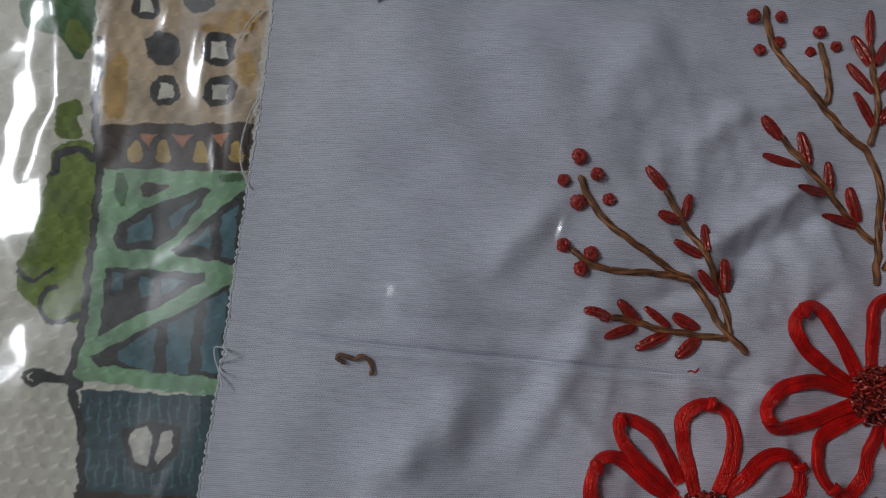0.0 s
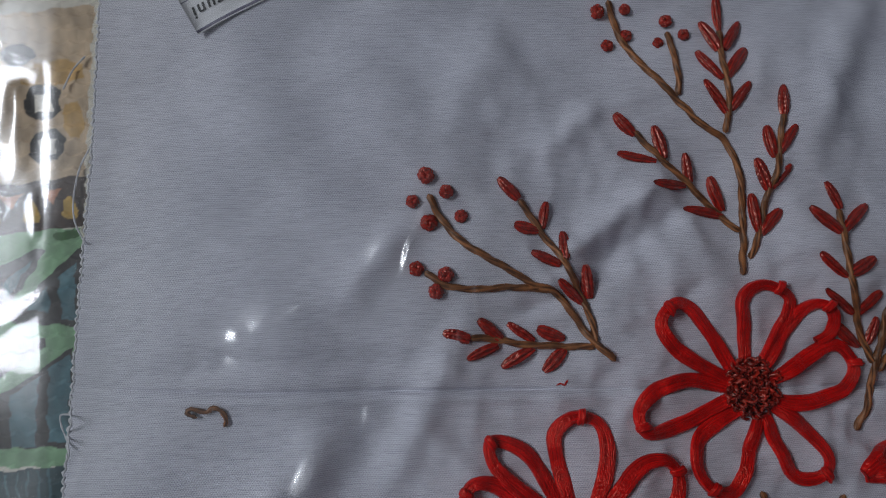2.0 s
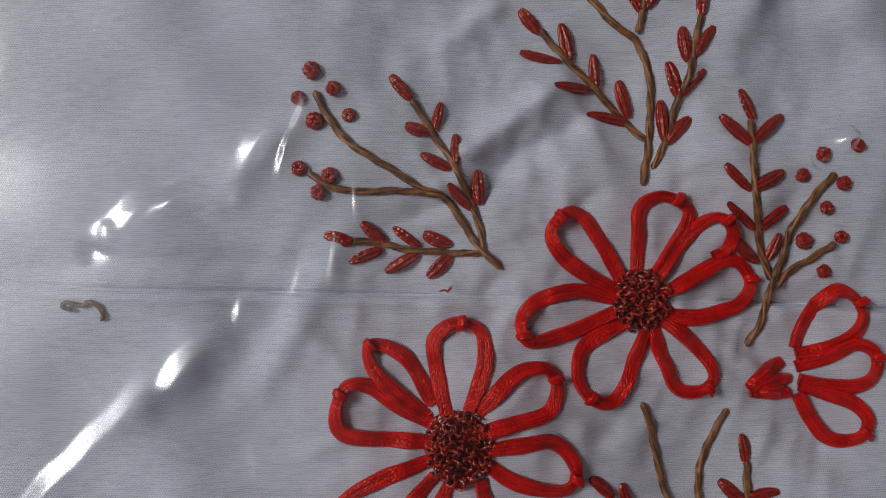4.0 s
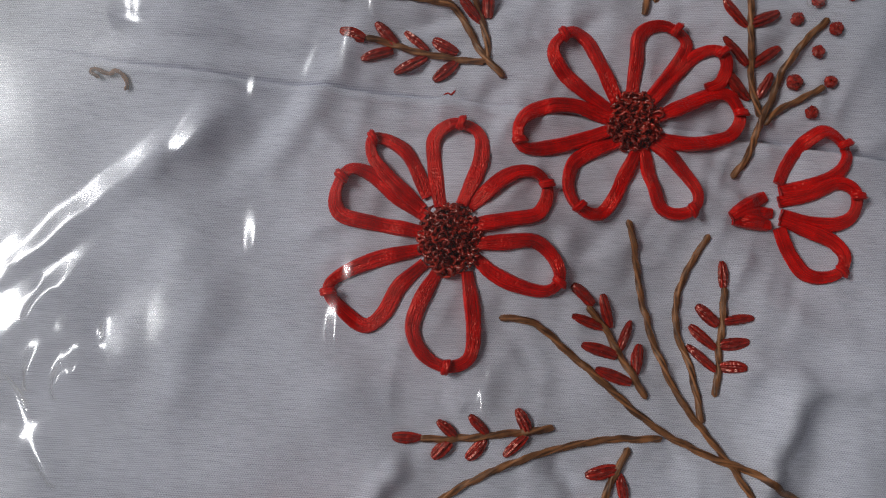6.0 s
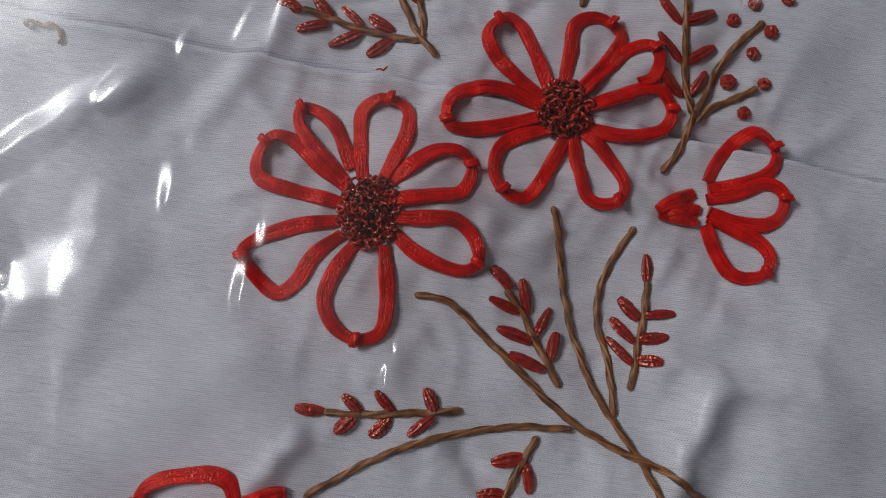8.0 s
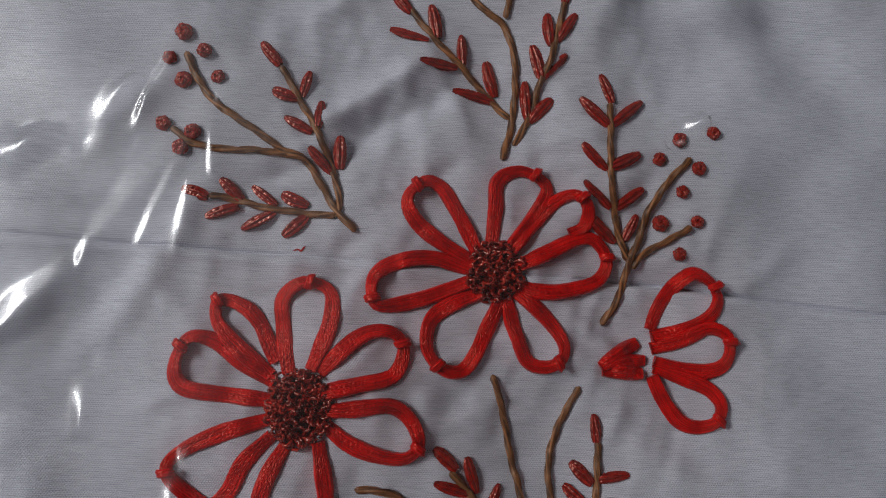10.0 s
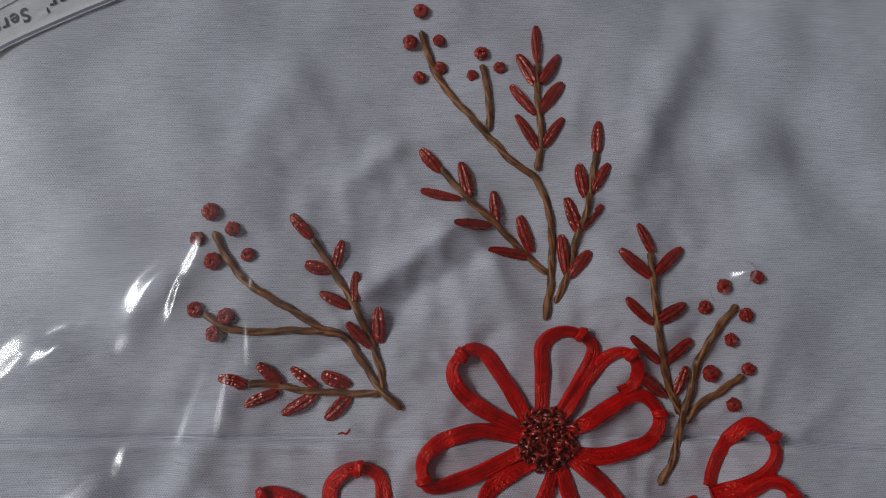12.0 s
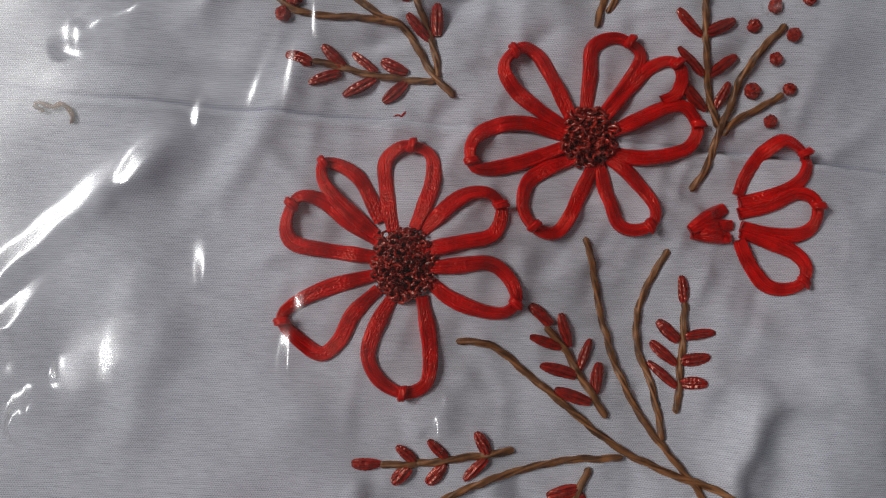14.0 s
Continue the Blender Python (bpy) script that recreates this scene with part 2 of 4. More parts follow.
SWELLS = [
    (-10, -7, 3, -0.22),
    (-10.5, -3.2, 2.6, -0.18),
    (-10, 3.5, 3, -0.142),
    (-10, 7, 3, -0.077),
    (-6, -7, 3, 0.092),
    (-6, -3.5, 3, -0.09),
    (-6, 0, 3, -0.215),
    (-6, 3.5, 3, 0.075),
    (-6, 7, 3, -0.088),
    (-2.5, -7, 3, -0.122),
    (-2.5, -3.5, 3, 0.157),
    (-2.5, 0, 3, 0.085),
    (-2.5, 3.5, 3, -0.205),
    (-2.5, 7, 3, -0.219),
    (1, -7, 3, 0.14),
    (1, -3.5, 3, -0.452),
    (1, 0, 3, -0.06),
    (1, 3.5, 3, -0.03),
    (1, 7, 3, 0.053),
    (4.5, -7, 3, 0.3),
    (4.5, -3.5, 3, -0.072),
    (4.5, 0, 3, -0.078),
    (4.5, 7, 3, -0.024),
    (4.2, 2.6, 2, 0.14),
]
DRAWN = []
draw = np.random.default_rng(5)
for cx, cy, inner in ((-3.6, -2.69, 2.1), (0.05, 0.0, 2.1), (3.9, -1.5, 1.5), (-3.3, 1.2, 1.0), (0.2, 3.0, 1.1), (2.5, 0.6, 1.0), (1.6, -5.9, 0.9), (-2.6, -6.5, 0.7)):
    for turn in np.arange(0, 2 * np.pi, 0.42):
        turn = turn + draw.uniform(-0.18, 0.18)
        near_r, far_r = inner * draw.uniform(0.75, 1.05), inner * draw.uniform(1.4, 2.2)
        bend = turn + draw.uniform(-0.25, 0.25)
        DRAWN.append((cx + near_r * math.cos(turn), cy + near_r * math.sin(turn), cx + far_r * math.cos(bend), cy + far_r * math.sin(bend), draw.uniform(0.15, 0.28), draw.uniform(0.02, 0.06) * draw.choice([1, 1, -1]), 0))
WAVES = [(rng.uniform(0, np.pi), rng.uniform(1.3, 4.2), rng.uniform(0, 6.28)) for _ in range(16)]
PUCKERS = [(rng.uniform(0, np.pi), rng.uniform(0.5, 1.0), rng.uniform(0, 6.28)) for _ in range(18)]


def crease_y(x):
    return np.interp(x, [-14, -10.3, -6, 3.4, 8], [0.80, 0.45, 0.27, -0.16, -0.62])


def lie(x, y, fold=1.0):
    """Height of the cloth, in centimetres; fold=0 leaves out the ironed fold, which thread and ribbon bridge."""
    x, y = np.asarray(x, float), np.asarray(y, float)
    z = 0 * x
    for a, wave, ph in WAVES:
        z = z + 0.0085 * wave * np.sin((x * math.cos(a) + y * math.sin(a)) * 2 * np.pi / wave + ph)
    near = np.exp(-(((x + 0.8) / 6.0) ** 4) - (((y - 0.8) / 7.5) ** 4))
    for a, wave, ph in PUCKERS:
        env = 0.5 + 0.5 * np.sin(x * 1.3 * math.cos(a + 1) + y * 1.1 * math.sin(a + 1) + ph * 2)
        bow = 1.3 * np.sin(x * 0.9 + ph) + 1.3 * np.sin(y * 0.8 - ph * 3)
        z = z + 0.024 * wave * near * env**2 * (0.5 + 0.5 * np.sin((x * math.cos(a) + y * math.sin(a)) * 2 * np.pi / wave + ph + bow)) ** 2
    for row in FOLDS + MORE_FOLDS:
        z = z + 1.25 * ridge(x, y, *row)
    for row in DRAWN:
        z = z + ridge(x, y, *row)
    for x0, y0, wide, high in SWELLS:
        z = z + high * np.exp(-((x - x0) ** 2 + (y - y0) ** 2) / wide**2)
    d = y - crease_y(x)
    # the ironed fold: a long slope down from the north, a short one up to the south, flattened where it is stitched over
    fold = fold * (1 - 0.6 * np.clip((x + 5) / 1.5, 0, 1) * np.clip((3.2 - x) / 1.5, 0, 1))
    z = z - fold * (0.17 * np.exp(-np.abs(d) / np.where(d > 0, 0.42, 0.06)) + 0.05 * np.exp(-((d - 0.62) / 0.2) ** 2) * np.clip((-3 - x) / 4, 0, 1))
    z = z - fold * (0.10 * np.exp(-((d / 0.045) ** 2)) - 0.05 * np.exp(-(((d + 0.16) / 0.10) ** 2)))
    return -0.55 + 0.03 * np.logaddexp(0, (z + 0.55) / 0.03)


# ---- the room round the cloth: unseen, added dark so the film reflects little ----
def box(name, lo, hi, mat, parent=None):
    bm = bmesh.new()
    bmesh.ops.create_cube(bm, size=1.0)
    for v in bm.verts:
        v.co = Vector([a + (b - a) * (c + 0.5) for a, b, c in zip(lo, hi, v.co)])
    me = bpy.data.meshes.new(name)
    bm.to_mesh(me)
    bm.free()
    me.materials.append(mat)
    ob = new(name, me)
    if parent is not None:
        ob.parent = parent
    return ob


FLOOR_Z = -0.0105
tagged(box("floor", (-1.8, -1.8, FLOOR_Z - 0.1), (2.2, 2.0, FLOOR_Z), TILE), "plain dark tiled floor under the mat", "floor", kind="structure")
tagged(box("ceiling", (-1.8, -1.8, 2.5), (2.2, 2.0, 2.6), DARK_SURROUND), "unseen plain ceiling, added dark to dim film reflections", "ceiling", kind="structure")
tagged(box("wall_east", (2.2, -1.8, FLOOR_Z), (2.3, 2.0, 2.5), DARK_SURROUND), "unseen plain wall, added dark to dim film reflections", "wall", kind="structure")
tagged(box("wall_north", (-1.8, 2.0, FLOOR_Z), (2.2, 2.1, 2.5), DARK_SURROUND), "unseen plain wall, added dark to dim film reflections", "wall", kind="structure")
tagged(box("wall_south", (-1.8, -1.9, FLOOR_Z), (2.2, -1.8, 2.5), DARK_SURROUND), "unseen plain wall, added dark to dim film reflections", "wall", kind="structure")
west = tagged(new("wall_west"), "unseen wall with a window opening, added dark to dim film reflections", "wall", kind="structure")
box("wall_panel", (-1.8, -1.8, FLOOR_Z), (-1.65, 2.0, WIN_Z0), DARK_SURROUND, west)
box("wall_panel", (-1.8, -1.8, WIN_Z1), (-1.65, 2.0, 2.5), DARK_SURROUND, west)
box("wall_panel", (-1.8, -1.8, WIN_Z0), (-1.65, WIN_Y0, WIN_Z1), DARK_SURROUND, west)
box("wall_panel", (-1.8, WIN_Y1, WIN_Z0), (-1.65, 2.0, WIN_Z1), DARK_SURROUND, west)
win = tagged(new("window_1"), "white painted wooden window frame", "window", kind="structure")
box("window_sill", (-1.65, WIN_Y0 - 0.05, WIN_Z0 - 0.03), (-1.60, WIN_Y1 + 0.05, WIN_Z0 - 0.003), PAINTED_WOOD, win)
box("window_frame", (-1.65, WIN_Y0 - 0.05, WIN_Z1 + 0.003), (-1.63, WIN_Y1 + 0.05, WIN_Z1 + 0.05), PAINTED_WOOD, win)

# ---- the printed mat ----
LINE, BROWN, TAN, OCHRE = (0.045, 0.042, 0.038), (0.07, 0.045, 0.032), (0.60, 0.46, 0.31), (0.58, 0.37, 0.14)
OLIVE, DEEP_GREEN, LEAF_GREEN = (0.19, 0.26, 0.04), (0.07, 0.17, 0.055), (0.27, 0.47, 0.26)
TEAL, TEAL_WALL, RUST_INK, YELLOW, BEIGE = (0.09, 0.19, 0.22), (0.05, 0.095, 0.105), (0.52, 0.21, 0.10), (0.54, 0.35, 0.08), (0.74, 0.70, 0.60)


def mat_axis(lo, hi, fine_lo, fine_hi):
    return np.r_[np.linspace(lo, fine_lo, 12, endpoint=False), np.arange(fine_lo, fine_hi, 0.026), np.linspace(fine_hi, hi, 30)]


GX, GY = np.meshgrid(mat_axis(-38, 36, -19.2, -12.2), mat_axis(-32, 32, -4.2, 10.0), indexing="ij")
CANVAS = np.empty((*GX.shape, 3))
CANVAS[:] = BEIGE
INKX = GX + 0.012 * np.sin(GY * 5.1) + 0.02 * np.sin(GY * 13 + GX * 7)
INKY = GY + 0.012 * np.sin(GX * 4.3) + 0.02 * np.sin(GX * 11 - GY * 9)


MID = np.array([-9.87, 0.48])


def rounded(pts, times):
    p = MID + (np.asarray(pts, float) - MID) * 1.022
    for _ in range(times):
        q = np.roll(p, -1, 0)
        p = np.stack([0.75 * p + 0.25 * q, 0.25 * p + 0.75 * q], 1).reshape(-1, 2)
    return p


def wash(mask, colour):
    streak = 1 + 0.16 * np.sin(GX * 3.1 + GY * 1.7 + 2 * np.sin(GY * 2.3)) + 0.10 * np.sin(GX * 17 + 3 * np.sin(GY * 3))
    CANVAS[mask] = (np.asarray(colour) * streak[..., None])[mask]


def ink(pts, colour, times=0):
    """Fills a printed outline."""
    p = rounded(pts, times)
    inside = np.zeros(GX.shape, bool)
    for (ax, ay), (bx, by) in zip(p, np.roll(p, -1, 0)):
        if abs(by - ay) > 1e-9:
            inside ^= ((ay > INKY) != (by > INKY)) & (INKX < (bx - ax) * (INKY - ay) / (by - ay) + ax)
    wash(inside, colour)


def brush(pts, width, colour):
    """A printed brush line."""
    far = np.full(GX.shape, 9.0)
    line = glide(MID + (np.asarray(pts, float) - MID) * 1.022, 0.25)
    for (ax, ay), (bx, by) in zip(line[:-1], line[1:]):
        dx, dy = bx - ax, by - ay
        s = np.clip(((INKX - ax) * dx + (INKY - ay) * dy) / (dx * dx + dy * dy + 1e-9), 0, 1)
        far = np.minimum(far, np.hypot(INKX - ax - s * dx, INKY - ay - s * dy))
    wash(far < width / 2, colour)


ink([(-17.14, 1.54), (-16.97, 2.10), (-16.79, 3.45), (-16.77, 4.02), (-15.89, 4.26), (-15.56, 1.87), (-15.48, 0.68), (-16.22, 0.48), (-16.62, 0.77), (-17.02, 1.02)], OLIVE, 2)
ink([(-16.88, 4.82), (-16.48, 5.03), (-16.29, 4.81), (-16.42, 4.56), (-16.20, 4.18), (-16.62, 4.09), (-16.82, 4.36)], OLIVE, 2)
ink([(-17.98, 7.59), (-16.57, 7.74), (-16.24, 6.54), (-16.43, 5.86), (-16.70, 5.83), (-16.87, 6.30), (-17.37, 6.37), (-17.75, 6.39)], DEEP_GREEN, 2)
ink([(-16.91, 6.60), (-16.66, 6.74), (-16.38, 6.34), (-16.34, 5.99), (-16.66, 5.96), (-16.83, 6.24)], OLIVE, 2)
brush([(-16.69, 3.45), (-16.64, 3.82), (-16.28, 3.96), (-15.99, 3.79)], 0.16, LINE)
brush([(-17.08, 1.46), (-16.75, 1.30), (-16.47, 1.53)], 0.10, LINE)
brush([(-16.32, 1.20), (-16.54, 1.15), (-16.59, 0.78), (-16.44, 0.57), (-16.13, 0.52), (-15.75, 0.80)], 0.11, LINE)
ink([(-16.40, 8.01), (-12.88, 8.38), (-12.97, 4.56), (-16.01, 4.31)], TAN)
ink([(-14.25, 7.11), (-13.06, 7.22), (-13.07, 6.70), (-14.25, 6.61)], OCHRE, 1)
ink([(-13.46, 6.26), (-13.03, 6.30), (-13.01, 5.51), (-13.35, 5.60)], OCHRE, 1)
ink([(-16.07, 5.59), (-15.67, 6.35), (-15.41, 4.71), (-15.88, 4.61)], OCHRE, 1)
ink([(-15.28, 6.54), (-14.61, 6.60), (-14.53, 5.90), (-15.20, 5.84)], LINE, 1)
ink([(-14.17, 6.64), (-13.50, 6.71), (-13.43, 5.98), (-14.09, 5.92)], LINE, 1)
ink([(-15.08, 5.60), (-14.51, 5.65), (-14.44, 5.02), (-15.00, 4.97)], LINE, 1)
ink([(-14.04, 5.70), (-13.39, 5.75), (-13.33, 5.11), (-13.97, 5.06)], LINE, 1)
ink([(-15.68, 7.40), (-15.12, 7.45), (-15.05, 6.85), (-15.60, 6.80)], LINE, 1)
ink([(-14.65, 7.50), (-14.02, 7.57), (-13.98, 7.12), (-14.60, 7.06)], LINE, 1)
ink([(-13.97, 6.48), (-13.65, 6.51), (-13.61, 6.12), (-13.93, 6.09)], BEIGE)
ink([(-14.90, 5.45), (-14.62, 5.47), (-14.59, 5.16), (-14.86, 5.13)], BEIGE)
ink([(-13.85, 5.52), (-13.53, 5.55), (-13.50, 5.25), (-13.82, 5.22)], BEIGE)
ink([(-15.51, 7.29), (-15.26, 7.31), (-15.22, 6.98), (-15.47, 6.96)], BEIGE)
ink([(-16.03, 4.50), (-12.94, 4.79), (-12.94, 3.78), (-15.90, 3.49)], BROWN)
ink([(-15.15, 4.37), (-14.83, 4.40), (-14.95, 4.09)], RUST_INK)
ink([(-14.56, 4.42), (-14.11, 4.45), (-14.30, 4.15)], RUST_INK)
ink([(-13.78, 4.48), (-13.39, 4.51), (-13.56, 4.21)], RUST_INK)
ink([(-15.34, 3.75), (-15.31, 4.14), (-15.22, 4.26), (-15.11, 4.15), (-14.98, 3.78)], YELLOW, 1)
ink([(-14.80, 3.80), (-14.76, 4.18), (-14.67, 4.30), (-14.56, 4.20), (-14.43, 3.82)], YELLOW, 1)
ink([(-14.08, 3.85), (-14.03, 4.24), (-13.95, 4.36), (-13.84, 4.26), (-13.71, 3.88)], YELLOW, 1)
ink([(-13.38, 3.91), (-13.33, 4.30), (-13.25, 4.42), (-13.14, 4.31), (-13.01, 3.94)], YELLOW, 1)
ink([(-15.79, 3.61), (-12.98, 3.75), (-13.08, -0.72), (-15.80, -0.51)], LEAF_GREEN)
ink([(-15.59, 3.54), (-15.32, 3.56), (-15.21, 2.89), (-15.39, 2.82)], DEEP_GREEN, 1)
ink([(-13.54, 3.66), (-13.00, 3.74), (-13.02, 3.53), (-13.47, 3.50)], DEEP_GREEN, 1)
ink([(-15.08, 3.33), (-14.55, 3.41), (-14.46, 3.31), (-14.93, 3.02)], BROWN, 1)
ink([(-15.44, 2.26), (-15.31, 2.60), (-13.89, 3.37), (-13.60, 3.33), (-14.39, 2.08), (-15.28, 1.97)], LINE, 1)
ink([(-14.28, 2.06), (-12.95, 3.46), (-12.94, 1.84), (-14.03, 1.95)], LINE)
ink([(-15.47, 1.65), (-13.55, 1.65), (-13.55, 1.49), (-15.43, 0.32)], LINE)
ink([(-15.54, -0.08), (-13.05, 1.45), (-13.06, -0.37), (-15.36, -0.24)], LINE)
ink([(-15.16, 2.39), (-14.72, 2.75), (-14.65, 2.20), (-15.16, 2.16)], TEAL)
ink([(-14.41, 2.70), (-13.87, 3.15), (-14.26, 2.49)], TEAL)
ink([(-13.93, 2.23), (-13.57, 2.64), (-13.53, 2.11)], TEAL)
ink([(-13.39, 2.80), (-13.07, 3.08), (-13.06, 1.98), (-13.30, 1.96)], TEAL)
ink([(-15.33, 1.55), (-15.09, 1.54), (-15.12, 1.22), (-15.31, 1.23)], TEAL)
ink([(-14.80, 1.48), (-14.54, 1.49), (-14.53, 1.15), (-14.75, 1.08)], TEAL)
ink([(-14.41, 1.48), (-13.89, 1.52), (-14.34, 1.18)], TEAL)
ink([(-15.01, 0.05), (-14.37, 0.54), (-14.35, -0.33), (-15.04, -0.14)], TEAL)
ink([(-14.16, 0.66), (-13.68, 0.95), (-13.69, -0.32), (-14.12, -0.30)], TEAL)
ink([(-13.51, 1.07), (-13.11, 1.34), (-13.09, -0.26), (-13.46, -0.28)], TEAL)
ink([(-15.64, -0.69), (-13.10, -0.71), (-13.10, -3.29), (-15.20, -3.36)], TEAL_WALL)
brush([(-15.44, -0.83), (-15.42, -1.24)], 0.04, TEAL)
brush([(-15.25, -0.82), (-15.22, -1.43)], 0.04, TEAL)
brush([(-15.07, -0.81), (-15.01, -1.63)], 0.04, TEAL)
brush([(-14.89, -0.80), (-14.88, -1.21)], 0.04, TEAL)
brush([(-14.71, -0.79), (-14.67, -1.41)], 0.04, TEAL)
brush([(-14.52, -0.79), (-14.47, -1.60)], 0.04, TEAL)
brush([(-14.34, -0.78), (-14.33, -1.19)], 0.04, TEAL)
brush([(-14.16, -0.77), (-14.12, -1.38)], 0.04, TEAL)
brush([(-13.97, -0.76), (-13.92, -1.58)], 0.04, TEAL)
brush([(-13.79, -0.75), (-13.78, -1.16)], 0.04, TEAL)
brush([(-13.60, -0.74), (-13.57, -1.36)], 0.04, TEAL)
brush([(-13.42, -0.73), (-13.37, -1.55)], 0.04, TEAL)
brush([(-15.33, -1.79), (-15.30, -2.44)], 0.04, TEAL)
brush([(-15.14, -1.93), (-15.14, -2.43)], 0.04, TEAL)
brush([(-14.99, -1.78), (-14.97, -2.42)], 0.04, TEAL)
brush([(-14.80, -1.92), (-14.80, -2.42)], 0.04, TEAL)
brush([(-14.65, -1.76), (-14.63, -2.41)], 0.04, TEAL)
brush([(-14.46, -1.90), (-14.46, -2.40)], 0.04, TEAL)
brush([(-14.31, -1.75), (-14.29, -2.40)], 0.04, TEAL)
brush([(-14.12, -1.89), (-14.12, -2.39)], 0.04, TEAL)
brush([(-13.96, -1.73), (-13.95, -2.38)], 0.04, TEAL)
brush([(-13.77, -1.87), (-13.77, -2.38)], 0.04, TEAL)
brush([(-13.62, -1.72), (-13.60, -2.37)], 0.04, TEAL)
brush([(-13.43, -1.86), (-13.43, -2.36)], 0.04, TEAL)
ink([(-14.79, -1.28), (-13.74, -1.19), (-13.67, -1.74), (-14.03, -2.16), (-14.52, -2.14), (-14.76, -1.71)], LINE, 1)
ink([(-14.65, -1.38), (-14.24, -1.31), (-14.20, -2.06), (-14.44, -2.01), (-14.62, -1.73)], BEIGE, 1)
ink([(-14.11, -1.38), (-13.83, -1.37), (-13.84, -1.73), (-14.12, -2.06)], BEIGE, 1)
ink([(-15.51, -2.53), (-12.99, -2.56), (-12.99, -3.48), (-15.56, -3.57)], BROWN)
brush([(-16.14, 6.31), (-16.07, 4.65), (-15.84, 3.52), (-15.79, 1.85), (-15.76, 0.24), (-15.88, -0.39), (-15.54, -1.40), (-15.36, -2.61)], 0.15, LINE)
brush([(-16.49, -0.50), (-16.08, -0.52), (-15.67, -0.58)], 0.19, LINE)
brush([(-16.29, -0.49), (-16.56, -0.37), (-16.69, -0.51), (-16.52, -0.68), (-16.29, -0.53)], 0.10, LINE)


def printed_mat():
    ph = (GY + 0.07 * np.abs(np.sin(np.pi * GX / 0.34 + 1.57 * (np.floor(GY / 0.30) % 2)))) / 0.30
    saw = ph % 1.0
    z = -0.65 + 0.055 * saw**0.7 * np.clip((1 - saw) / 0.16, 0, 1)
    v = np.stack([GX, GY, z], -1).reshape(-1, 3)
    nu, nv = GX.shape
    faces = sheet_faces(nu, nv)
    rim = [i * nv for i in range(nu)] + [(nu - 1) * nv + j for j in range(1, nv)] + [i * nv + nv - 1 for i in range(nu - 2, -1, -1)] + [j for j in range(nv - 2, 0, -1)]
    n = len(v)
    low = v[rim].copy()
    low[:, 2] = FLOOR_Z / CM
    faces += [[rim[k], n + k, n + (k + 1) % len(rim), rim[(k + 1) % len(rim)]] for k in range(len(rim))]
    me = mesh_of("printed_mat", np.vstack([v, low]), faces, MAT)
    layer = me.color_attributes.new("print", "FLOAT_COLOR", "POINT")
    tone = np.ones((len(me.vertices), 4), np.float32)
    tone[:n, :3] = CANVAS.reshape(-1, 3)
    tone[n:, :3] = BEIGE
    layer.data.foreach_set("color", tone.ravel())
    return tagged(part("printed_mat", me), "beige embossed mat printed with painted houses and a tree", "mat")


printed_mat()


# ---- the cloth ----
def cloth_left(y):
    return np.interp(y, [-14, -2.5, -0.2, 2.36, 5.3, 7.8, 14], [-14.0, -13.30, -13.13, -13.03, -12.87, -12.82, -12.7]) + 0.012 * np.sin(y * 9) + 0.008 * np.sin(y * 23)


def cotton_cloth():
    u = np.linspace(0, 1, 460)
    y = np.r_[np.linspace(-13, -1.0, 290, endpoint=False), np.linspace(-1.0, 1.1, 130, endpoint=False), np.linspace(1.1, 13, 290)]
    U, Y = np.meshgrid(u, y, indexing="ij")
    X = cloth_left(Y) * (1 - U) + 12.5 * U
    Z = lie(X, Y)
    Z = Z + (-0.54 - Z) * np.exp(-((X - cloth_left(Y)) / 1.6) ** 2)
    v = np.stack([X, Y, Z], -1).reshape(-1, 3)
    nu, nv = U.shape
    faces = sheet_faces(nu, nv)
    rim = [i * nv for i in range(nu)] + [(nu - 1) * nv + j for j in range(1, nv)] + [i * nv + nv - 1 for i in range(nu - 2, -1, -1)] + [j for j in range(nv - 2, 0, -1)]
    n = len(v)
    low = v[rim].copy()
    low[:, 2] = np.minimum(low[:, 2] - 0.04, -0.595)
    faces += [[rim[k], n + k, n + (k + 1) % len(rim), rim[(k + 1) % len(rim)]] for k in range(len(rim))]
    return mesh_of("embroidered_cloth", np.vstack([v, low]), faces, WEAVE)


cloth = tagged(part("embroidered_cloth", cotton_cloth()), "white cotton cloth embroidered with red ribbon flowers", "cloth")
edge_y = np.arange(-12.9, 12.9, 0.04)
edge = np.stack([cloth_left(edge_y) - 0.01 + 0.02 * np.sin(edge_y * 40), edge_y, -0.545 + 0.008 * np.sin(edge_y * 60)], -1)
part("selvedge_cord", mesh_of("selvedge_cord", *rope(edge, 0.022, 6, 40.0, 0.45)[:2], WHITE_THREAD, rope(edge, 0.022, 6, 40.0, 0.45)[2]), cloth, "frayed white cut edge of the cloth")


# ---- embroidery ----
def on_cloth(pts, lift, step=0.05):
    line = glide(pts, step)
    return np.c_[line, lie(line[:, 0], line[:, 1], 0.25) + lift]


